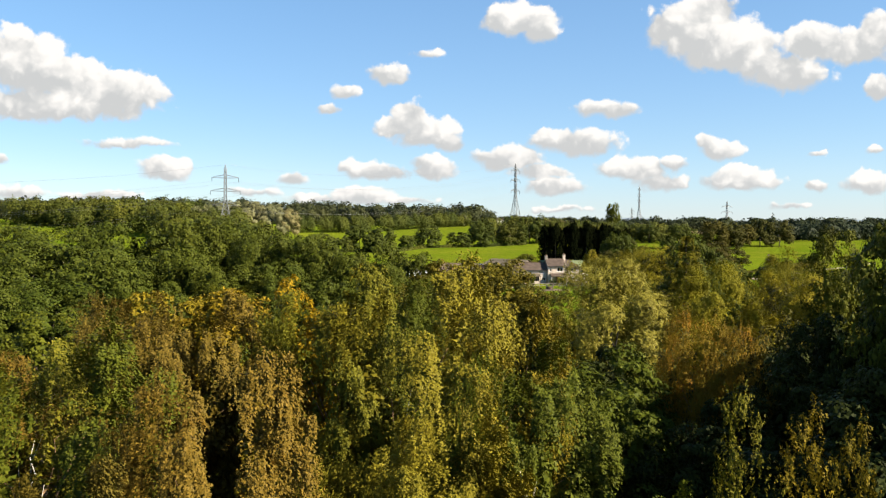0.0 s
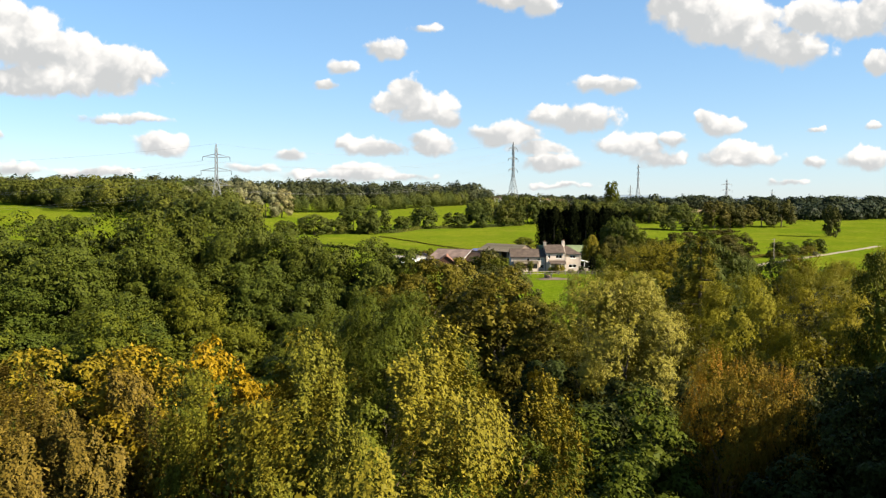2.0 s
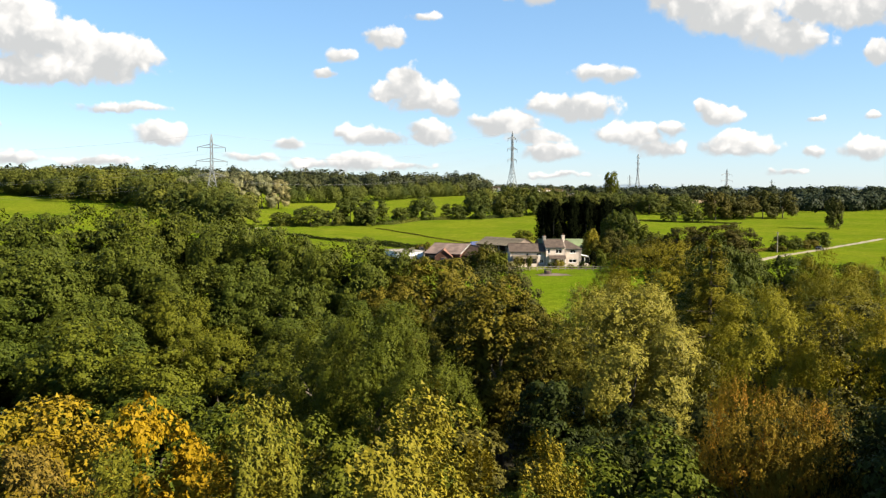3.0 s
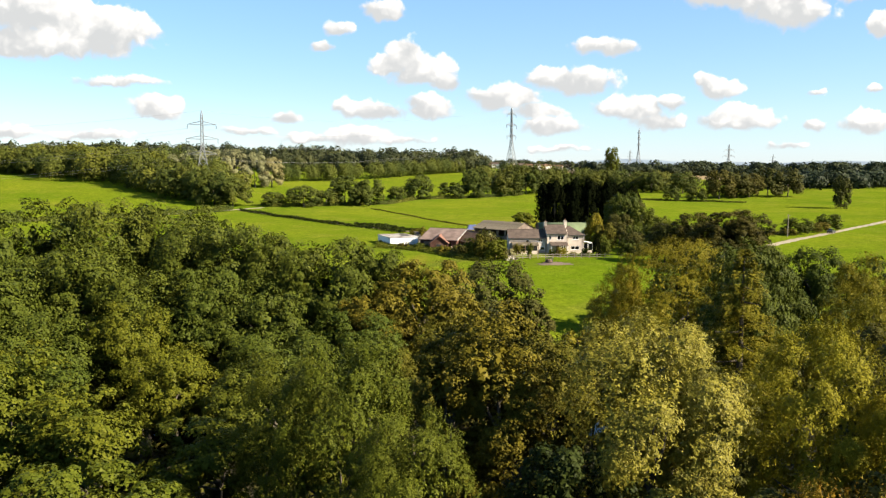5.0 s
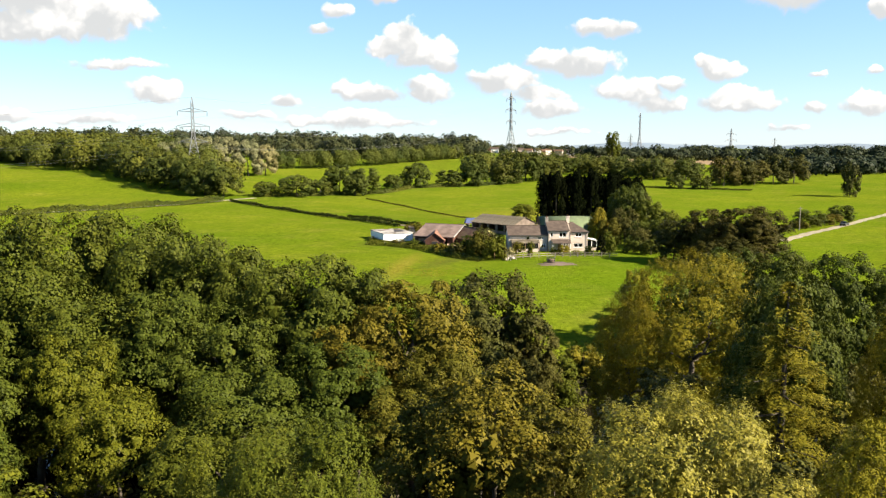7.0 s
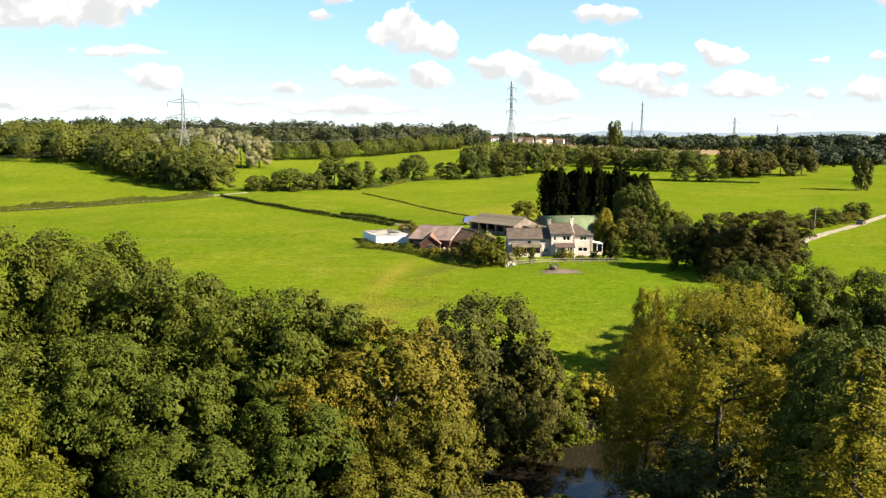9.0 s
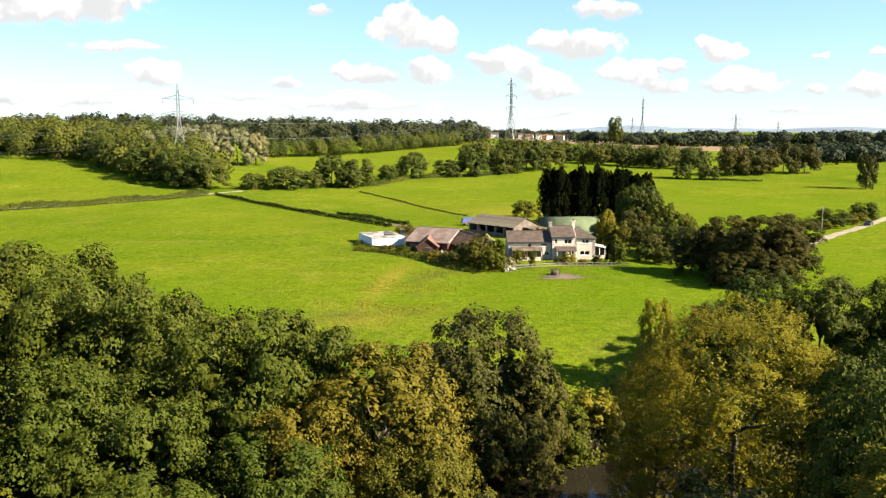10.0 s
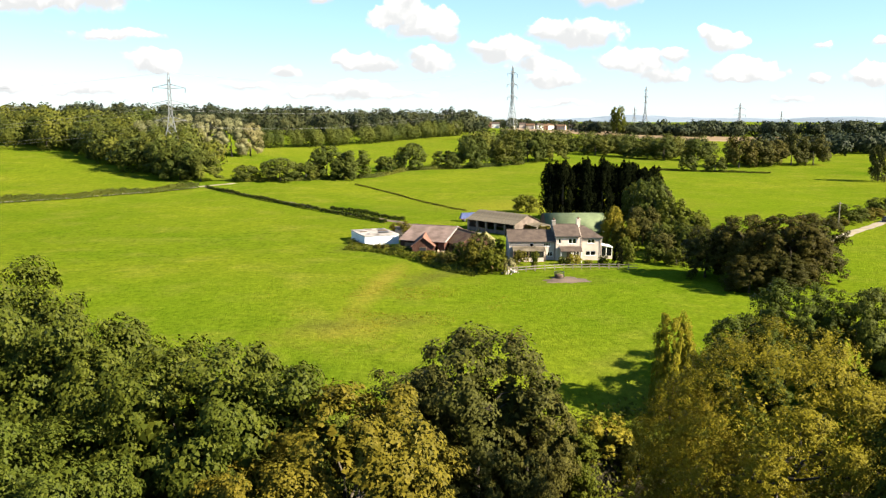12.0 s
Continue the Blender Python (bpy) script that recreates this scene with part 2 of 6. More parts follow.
def grass_material(name, dark, light, dry):
    m, nodes, links, bsdf = material(name)
    big = noise_fac(nodes, links, 0.018, 5, 0.6)
    drift = noise_fac(nodes, links, 0.09, 5, 0.65, squash=(0.8, 1, 1))
    fine = noise_fac(nodes, links, 1.2, 7, 0.78)
    base = ramp(nodes, links, big, [(0.30, dark), (0.68, light)])
    worn = nodes.new("ShaderNodeMapRange")
    links.new(drift, worn.inputs[0])
    worn.inputs[1].default_value, worn.inputs[2].default_value, worn.inputs[4].default_value = 0.50, 0.78, 0.6
    base = mix(nodes, links, worn.outputs[0], base, dry)
    tufty = noise_fac(nodes, links, 0.45, 5, 0.7, squash=(0.9, 1.1, 1))
    base = mix(nodes, links, 0.8, base, ramp(nodes, links, tufty, [(0.34, (0.66, 0.72, 0.7)), (0.6, (1.06, 1.04, 1.0))]), "MULTIPLY")
    place = nodes.new("ShaderNodeTexCoord").outputs["Object"]
    for x, y, turn, rx, ry, shade, strength in WORN_SHADED_GRASS:
        mp = nodes.new("ShaderNodeMapping")
        mp.vector_type = "TEXTURE"
        mp.inputs["Location"].default_value, mp.inputs["Rotation"].default_value, mp.inputs["Scale"].default_value = (x, y, 0), (0, 0, radians(turn)), (rx, ry, 400)
        links.new(place, mp.inputs[0])
        far = nodes.new("ShaderNodeVectorMath")
        far.operation = "LENGTH"
        links.new(mp.outputs[0], far.inputs[0])
        frayed = nodes.new("ShaderNodeMath")
        frayed.operation = "MULTIPLY_ADD"
        links.new(tufty, frayed.inputs[0])
        frayed.inputs[1].default_value = 1.6
        links.new(far.outputs["Value"], frayed.inputs[2])
        amount = nodes.new("ShaderNodeMapRange")
        links.new(frayed.outputs[0], amount.inputs[0])
        amount.inputs[1].default_value, amount.inputs[2].default_value, amount.inputs[3].default_value, amount.inputs[4].default_value = 0.9, 1.9, strength, 0.0
        base = mix(nodes, links, amount.outputs[0], base, shade)
    blades = ramp(nodes, links, fine, [(0.28, (0.42, 0.48, 0.42)), (0.60, (1.14, 1.13, 1.12))])
    links.new(mix(nodes, links, 0.85, base, blades, "MULTIPLY"), bsdf.inputs["Base Color"])
    bsdf.inputs["Roughness"].default_value, bsdf.inputs["Specular IOR Level"].default_value = 0.9, 0.0
    bump(nodes, links, bsdf, fine, 0.9, 0.3)
    return m


GRASS = grass_material("pasture_grass", (0.056, 0.092, 0.005), (0.102, 0.122, 0.009), (0.142, 0.134, 0.024))
# leaf litter, its colour darkened for the shade under the bank's trees
WOOD_FLOOR = plain("shaded_leaf_litter", (0.018, 0.016, 0.008), 0.95, vary=0.4, scale=1.0, relief=0.1)
PLOUGHED = plain("stubble_field", (0.155, 0.11, 0.062), 0.95, vary=0.2, scale=0.1)

# ---- the lie of the land: heights along three lines going north ----
ROWS_Y = [-700, 60, 105, 117, 136.6, 139, 150, 158, 175, 200, 230, 320, 400, 480, 560, 650, 800, 1000, 1500, 2500, 4700]
WEST = [-9, -9, -9.5, -12.8, -12.8, -9.6, -6.2, -4.2, -2.2, -0.9, -0.5, 0.2, 3, 11, 17, 21, 24, 26, 28, 32, 40]
NORTH = [-9, -9, -9.5, -12.8, -12.8, -9.6, -6.2, -4.2, -2.2, -0.9, -0.5, 0.0, 1.2, 3.5, 7.5, 14, 20, 22, 24, 28, 42]
EAST = [-9, -9, -9.5, -12.8, -12.8, -9.6, -6.2, -4.2, -2.2, -0.9, -0.5, -0.3, 0.5, 2.5, 5, 7, 9, 12, 17, 27, 45]


def heights(x, y):
    # the river swings north towards the east
    y = y - 8 * np.clip((x - 8) / 22, 0, 1) * np.clip((170 - y) / 20, 0, 1) * np.clip((y - 90) / 25, 0, 1)
    side = np.clip(x / np.maximum(np.abs(y), 150) / 0.4, -1, 1)
    w, n, e = (np.interp(y, ROWS_Y, v) for v in (WEST, NORTH, EAST))
    return n + np.where(side < 0, w - n, e - n) * side * side * (3 - 2 * np.abs(side))


def swell(x, y):
    """Small rises and hollows of the pasture, and the ragged river bank."""
    s = (noise.noise((x * 0.02, y * 0.02, 0)) * 0.35 + noise.noise((x * 0.09, y * 0.09, 3)) * 0.12) * min(1, max(0, (y - 146) / 20))
    return s + max(0, 1 - abs(y - 145) / 5) * noise.noise((x * 0.25, y * 0.25, 7)) * 0.8


def ground_z(x, y):
    return float(heights(np.array(float(x)), np.array(float(y)))) + swell(x, y)


# ---- mesh helpers ----
def mesh(name, verts, faces, mats=(), smooth=False):
    """A mesh from arrays of places and of faces that all have the same number of corners."""
    verts, faces = np.asarray(verts, np.float32).reshape(-1, 3), np.asarray(faces, np.int32)
    count, corners = faces.shape
    me = bpy.data.meshes.new(name)
    me.vertices.add(len(verts))
    me.vertices.foreach_set("co", verts.ravel())
    me.loops.add(count * corners)
    me.loops.foreach_set("vertex_index", faces.ravel())
    me.polygons.add(count)
    me.polygons.foreach_set("loop_start", np.arange(0, count * corners, corners, dtype=np.int32))
    if smooth:
        me.polygons.foreach_set("use_smooth", np.ones(count, bool))
    for m in mats:
        me.materials.append(m)
    me.update(calc_edges=True)
    return me


def part(name, data, mat, parent, label="", place=None):
    """One mesh object under a thing or a part. data: a bmesh or a mesh, which may be shared."""
    if isinstance(data, bmesh.types.BMesh):
        bm, data = data, bpy.data.meshes.new(name)
        bm.to_mesh(data)
        bm.free()
    ob = new(name, data)
    if mat is not None:
        if not data.materials:
            data.materials.append(mat)
        elif data.materials[0] != mat:
            ob.material_slots[0].link = "OBJECT"
            ob.material_slots[0].material = mat
    ob.parent = parent
    if place is not None:
        ob.matrix_basis = place
    return tagged(ob, label)


def thing(name, label, category, place, group="", kind=""):
    ob = new(name)
    ob.empty_display_size = 0.5
    ob.matrix_basis = place
    return tagged(ob, label, category, group, kind)


def unit(v):
    return v / np.maximum(np.linalg.norm(v, axis=-1, keepdims=True), 1e-6)


def cards(rng, pos, nrm, size, slim=0.55, along=None):
    """Leaf blades: small pointed triangles at pos that face nrm; along: the way that they point."""
    n = len(pos)
    nrm = unit(nrm)
    a = unit(np.cross(nrm, unit(rng.normal(size=(n, 3))) if along is None else np.cross(along, nrm)))
    b = np.cross(nrm, a)
    s = np.broadcast_to(np.asarray(size, float), (n,))[:, None] * 0.55
    v = np.stack([pos - a * s * 0.75 + b * s * slim, pos + a * s, pos - a * s * 0.75 - b * s * slim], 1)
    return v.reshape(-1, 3), np.arange(n * 3).reshape(n, 3)


def tube(points, radii, sides=6):
    """A tapered, bent tube."""
    points, radii = np.asarray(points, float), np.asarray(radii, float)
    ways = unit(np.gradient(points, axis=0))
    ref = np.array([0.31, 0.95, 0.07])
    a = unit(np.cross(ways, ref))
    b = np.cross(ways, a)
    ang = np.arange(sides) * 2 * math.pi / sides
    v = points[:, None] + radii[:, None, None] * (a[:, None] * np.cos(ang)[None, :, None] + b[:, None] * np.sin(ang)[None, :, None])
    k, i = np.meshgrid(np.arange(len(points) - 1), np.arange(sides), indexing="ij")
    j = (i + 1) % sides
    f = np.stack([k * sides + i, k * sides + j, (k + 1) * sides + j, (k + 1) * sides + i], -1).reshape(-1, 4)
    return v.reshape(-1, 3), f


def join(pieces):
    vs, fs, base = [], [], 0
    for v, f in pieces:
        vs.append(v)
        fs.append(np.asarray(f) + base)
        base += len(v)
    return np.concatenate(vs), np.concatenate(fs)


def bend(rng, start, end, steps=5, sway=0.06, sag=0.0):
    t = np.linspace(0, 1, steps)[:, None]
    length = np.linalg.norm(np.asarray(end) - np.asarray(start))
    p = np.asarray(start) * (1 - t) + np.asarray(end) * t
    p[1:-1] += rng.normal(size=(steps - 2, 3)) * sway * length
    p[:, 2] += (sag * length * np.sin(t * math.pi))[:, 0]
    return p


# ---- trees ----
def lobe_centres(rng, lobes, r, low, h, lobe, cone=0.0, belly=0.36, rag=0.16, blunt=2.5):
    """Centres, sizes and outward ways of the main masses of a crown between the heights low and h."""
    k = np.arange(lobes) + rng.uniform(0.2, 0.8, lobes)
    z, a = (k / lobes) ** 0.88, k * 2.39996 + rng.normal(size=lobes) * 0.35
    girth = np.sqrt(np.maximum(0.04, 1 - np.abs((z - belly) / np.where(z > belly, 1.04 - belly, belly + 0.3)) ** blunt))
    size = lobe * r * rng.uniform(0.7, 1.3, lobes)
    lop = 1 + rag * 0.6 * np.sin(a + rng.uniform(0, 6))
    rad = (r - size * 0.75) * girth * lop * (1 - cone * (z - belly)) * rng.uniform(1 - rag, 1 + rag * 0.6, lobes)
    c = np.stack([np.cos(a) * rad, np.sin(a) * rad, low + size * 0.4 + z * (h - low - size * 1.1)], -1)
    c += rng.normal(size=c.shape) * np.array([0.03 * r, 0.03 * r, 0.02 * (h - low)])
    heart = np.array([0, 0, low + (h - low) * 0.3])
    return c, size, unit(c - heart)


def fill_out(pos, r, low, h):
    """Stretch leaves to the full height and girth of the crown."""
    pos[:, 2] = low + (pos[:, 2] - low) * (h - low) / (np.quantile(pos[:, 2], 0.99) - low)
    pos[:, :2] *= r / np.quantile(np.linalg.norm(pos[:, :2], axis=1), 0.95)
    return pos


def core(rng, c, size, count, leaf):
    """Coarser leaves deep inside the masses, which close the crown."""
    pick = rng.integers(0, len(c), count)
    d = unit(rng.normal(size=(count, 3)))
    heart = c.mean(0) - np.array([0, 0, 0.12 * np.ptp(c[:, 2])])
    deep = rng.uniform(0.45, 0.92, (count, 1))
    pos = heart + (c[pick] - heart) * deep + d * size[pick][:, None] * rng.uniform(0.05, 0.4, (count, 1)) - np.array([0, 0, 0.16]) * size[pick][:, None]
    return cards(rng, pos, d + unit(c[pick] - heart), leaf * rng.uniform(0.8, 1.2, count), 0.8)


def boughs(rng, c, low, h, girth, count, lean=0.02, top=0.72, sag=0.06):
    """Trunk and the limbs that reach into the crown's masses."""
    tip = rng.normal(size=2) * lean * h
    spine = bend(rng, (0, 0, -0.6), (tip[0], tip[1], h * top), 8, 0.012)
    trunk = mesh("trunk", *tube(spine, girth * np.array([1.4, 1.05, 0.9, 0.78, 0.62, 0.45, 0.28, 0.1]), 8), smooth=True)
    limbs = []
    for i in np.argsort(rng.random(len(c)))[:count]:
        k = int(np.clip(np.searchsorted(spine[:, 2], c[i][2] - 0.16 * h) , 2, 6))
        limbs.append(mesh("limb", *tube(bend(rng, spine[k], spine[k] + (c[i] - spine[k]) * 0.68, 5, 0.05, sag), girth * np.array([0.45, 0.36, 0.26, 0.17, 0.06]), 5), smooth=True))
    return trunk, limbs


def lobed(seed, h, r, low, lobes, clumps, per, leaf, lobe=0.36, flat=0.7, cone=0.0, rough=0.3, inner=26, rag=0.16, belly=0.36, limb_count=7, fat=0.30):
    """An oak or the like: masses, of shelving clumps, of leaves."""
    rng = np.random.default_rng(seed)
    c, size, out = lobe_centres(rng, lobes, r, low, h, lobe, cone, belly, rag, 2.9)
    d = unit(rng.normal(size=(lobes, clumps, 3)) + out[:, None] * 0.75 + np.array([0, 0, 0.4]))
    cc = c[:, None] + d * (size[:, None] * rng.uniform(0.55, 1.1, (lobes, clumps)))[..., None] * np.array([1, 1, 0.85])
    cr = size[:, None] * fat * rng.uniform(0.55, 1.45, (lobes, clumps))
    e = unit(rng.normal(size=(lobes, clumps, per, 3)) + d[:, :, None] * 0.6 + np.array([0, 0, 0.4]))
    reach = rng.uniform(0.7, 1.06, (lobes, clumps, per, 1)) * (1 + 0.14 * np.sin(e[..., :1] * 6 + d[:, :, None, :1] * 40) * np.cos(e[..., 2:] * 7))
    pos = (cc[:, :, None] + e * reach * cr[..., None, None] * np.array([1.15, 1.15, flat])).reshape(-1, 3)
    whole = unit(pos - np.array([0, 0, low + (h - low) * 0.3]))
    nrm = (e * 0.7 + d[:, :, None] * 0.3).reshape(-1, 3) + whole * 0.35 + rng.normal(size=pos.shape) * rough + np.array([0, 0, 0.1])
    v, f = cards(rng, fill_out(pos, r, low, h), nrm, leaf * rng.uniform(0.6, 1.35, len(pos)), 0.74)
    v, f = join([(v, f), core(rng, c, size, lobes * inner, min(leaf * 2.2, 0.8))])
    trunk, limbs = boughs(rng, c, low, h, h * 0.02, limb_count)
    return trunk, limbs, mesh("crown", v, f)


def weeping(seed, h, r, low, heads, masses, strands, per, leaf, drop):
    """A birch: arching boughs in loose heads, each ending in tassels of fine leafy twigs that hang down."""
    rng = np.random.default_rng(seed)
    head, wide, out = lobe_centres(rng, heads, r, low + drop * 0.4, h, 0.28, 0.0, 0.55, 0.1, 4.0)
    c = head[:, None] + unit(rng.normal(size=(heads, masses, 3)) + out[:, None] * 0.9 + np.array([0, 0, 0.5])) * (wide[:, None] * rng.uniform(0.6, 1.05, (heads, masses)))[..., None]
    c, out = c.reshape(-1, 3), np.repeat(out, masses, 0)
    size = np.repeat(wide, masses) * 0.46 * rng.uniform(0.7, 1.3, heads * masses)
    masses = heads * masses
    level = unit(out * np.array([1, 1, 0.0]) + rng.normal(size=out.shape) * 0.15 * np.array([1, 1, 0]))
    # several tassels to a bough, strung along its arch
    a = rng.uniform(0, 2 * math.pi, (masses, strands))
    fan = np.stack([np.cos(a), np.sin(a), 0 * a], -1) * 0.8 + level[:, None] * 0.6
    k = np.sqrt(rng.random((masses, strands)))
    tassel = np.floor(rng.random((masses, strands)) * 4) / 3 - 0.6
    s0 = c[:, None] + level[:, None] * (tassel * size[:, None] * 1.5)[..., None] + fan * (size[:, None] * k * 0.5)[..., None]
    s0[..., 2] += size[:, None] * (0.5 * (1 - k * k) - 0.5 * tassel * tassel)
    long = drop * (size / size.mean())[:, None] * rng.uniform(0.3, 1.15, (masses, strands)) * (0.55 + 0.45 * k)
    t = rng.random((masses, strands, per)) ** 0.85
    wig = rng.normal(size=(masses, strands, 3)) * 0.13
    pos = s0[:, :, None] + fan[:, :, None] * (np.sqrt(t) * 0.3 * size[:, None, None])[..., None] + wig[:, :, None] * (t * long[..., None])[..., None]
    pos[..., 2] -= (t ** 1.4) * long[..., None]
    pos = pos.reshape(-1, 3) + rng.normal(size=(masses * strands * per, 3)) * 0.055
    way = np.repeat(unit(fan * 0.7 + out[:, None] * 0.6 + np.array([0, 0, 0.2])).reshape(-1, 3), per, 0)
    nrm = way + unit(pos - np.array([0, 0, low + (h - low) * 0.4])) * 0.5 + rng.normal(size=pos.shape) * 0.4
    v, f = cards(rng, fill_out(pos, r, low, h), nrm, leaf * rng.uniform(0.6, 1.35, len(pos)), 0.6, np.array([0.0, 0.0, -0.8]) + way * 0.4 + rng.normal(size=pos.shape) * 0.6)
    v, f = join([(v, f), core(rng, head * np.array([0.86, 0.86, 1]) - np.array([0, 0, 0.5]), wide, heads * 100, 0.24)])
    trunk, limbs = boughs(rng, head, low, h, h * 0.0050, 14, 0.012, 0.78, 0.08)
    return trunk, limbs, mesh("crown", v, f)


def plumed(seed, h, r, low, lobes, shoots, per, leaf, slim, rise=0.7, lobe=0.34, reach=0.6, spread=0.35, rag=0.14, cone=0.0):
    """A willow or an osier: masses of long leafy shoots that rise and fan out."""
    rng = np.random.default_rng(seed)
    c, size, out = lobe_centres(rng, lobes, r * 0.94, low, h * 0.97, lobe, cone, 0.36, rag)
    d = unit(rng.normal(size=(lobes, shoots, 3)) + out[:, None] * 0.8 + np.array([0, 0, 0.35]))
    start = c[:, None] + d * (size[:, None] * rng.uniform(0.55, 0.95, (lobes, shoots)))[..., None]
    way = unit(d * 0.7 + out[:, None] * 0.35 + np.array([0, 0, rise]) + rng.normal(size=d.shape) * spread)
    long = size[:, None] * reach * rng.uniform(0.4, 1.25, (lobes, shoots))
    t = rng.random((lobes, shoots, per))
    pos = start[:, :, None] + way[:, :, None] * (t * long[..., None])[..., None]
    pos[..., 2] -= 0.3 * t * t * long[..., None]
    pos = pos.reshape(-1, 3) + rng.normal(size=(lobes * shoots * per, 3)) * leaf * 0.45
    along = np.repeat(way.reshape(-1, 3), per, 0) + rng.normal(size=pos.shape) * 0.45
    nrm = np.repeat((d * 0.8 + np.array([0, 0, 0.15])).reshape(-1, 3), per, 0) + unit(pos - np.array([0, 0, low + (h - low) * 0.35])) * 0.6 + rng.normal(size=pos.shape) * 0.4
    v, f = cards(rng, fill_out(pos, r, low, h), nrm, leaf * rng.uniform(0.6, 1.35, len(pos)), slim, along)
    v, f = join([(v, f), core(rng, c, size, lobes * 80, leaf * 1.6)])
    trunk, limbs = boughs(rng, c, low, h, h * 0.018, 9, 0.02, 0.6, 0.04)
    return trunk, limbs, mesh("crown", v, f)


def tiered(seed, h, r, low, tiers, per, leaf, droop=0.12):
    """A larch: rings of level branches round a straight trunk, hung with short sprays."""
    rng = np.random.default_rng(seed)
    girth = h * 0.013
    spine = bend(rng, (0, 0, -0.6), (0, 0, h), 7, 0.004)
    pieces, limbs = [], []
    for k in range(tiers):
        u = k / (tiers - 1)
        z = low + (h - low) * u
        reach = r * (1 - u) ** 0.8 + 0.25
        for j in range(7):
            a = rng.uniform(0, 2 * math.pi)
            far = reach * rng.uniform(0.65, 1.12)
            way = np.array([math.cos(a), math.sin(a), 0.16 - droop * rng.random()])
            n = int(per * (0.3 + reach / r))
            t = rng.random(n) ** 0.65
            side = np.array([-way[1], way[0], 0])
            pos = np.array([0, 0, z + rng.normal() * 0.25]) + way * (t * far)[:, None] + side * (rng.normal(size=n) * 0.15 * far * (1.15 - t))[:, None]
            pos[:, 2] -= rng.random(n) ** 1.5 * 0.55 * (0.4 + t) + 0.12 * far * t * t - 0.1 * far * t
            pieces.append(cards(rng, pos, rng.normal(size=(n, 3)) * 0.5 + way * 0.5 + np.array([0, 0, 0.8]), leaf * rng.uniform(0.6, 1.35, n), 0.34, way * 0.6 + np.array([0, 0, -0.5]) + rng.normal(size=(n, 3)) * 0.5))
            if j == 0 and k % 2 == 0:
                limbs.append(mesh("limb", *tube(bend(rng, (0, 0, z), (0, 0, z) + way * reach * 0.9, 4, 0.02), girth * np.array([0.35, 0.25, 0.15, 0.05]), 4)))
    trunk = mesh("trunk", *tube(spine, girth * np.linspace(1.2, 0.08, 7), 8), smooth=True)
    return trunk, limbs, mesh("crown", *join(pieces))


def columnar(seed, h, r, leaves, leaf):
    """A cypress: an upright column of overlapping plumes with a ragged top."""
    rng = np.random.default_rng(seed)
    plumes = 70
    pu, pa = rng.random(plumes) ** 0.8, rng.uniform(0, 2 * math.pi, plumes)
    prad = r * np.minimum(1, (1.04 - pu) * 3.2) ** 0.7 * rng.uniform(0.5, 0.85, plumes)
    base = np.stack([np.cos(pa) * prad, np.sin(pa) * prad, 0.3 + pu * (h - 3.2)], 1)
    pick = rng.integers(0, plumes, leaves)
    t = rng.random(leaves)
    long = h * rng.uniform(0.13, 0.24, plumes)
    fat = r * 0.30 * np.sin(np.clip(t * 0.86 + 0.14, 0, 1) * math.pi) ** 0.7
    d = unit(rng.normal(size=(leaves, 3)) * np.array([1, 1, 0.3]))
    pos = base[pick] + d * fat[:, None] * rng.uniform(0.6, 1.0, (leaves, 1))
    pos[:, 2] += t * long[pick]
    out = d + np.stack([np.cos(pa), np.sin(pa), 0.4 + 0 * pa], 1)[pick] * 0.6
    v, f = cards(rng, fill_out(pos, r, 0.3, h), out + rng.normal(size=out.shape) * 0.4, leaf * rng.uniform(0.6, 1.3, leaves), 0.4, np.array([0, 0, 1.0]) + d * 0.35 + rng.normal(size=out.shape) * 0.25)
    trunk = mesh("trunk", *tube([(0, 0, -0.5), (0, 0, h * 0.5), (0, 0, h * 0.9)], [0.3, 0.2, 0.05], 6))
    return trunk, [], mesh("crown", v, f)


def forms(make, count, seed, *args, **kw):
    return [make(seed + i, *args, **kw) for i in range(count)]


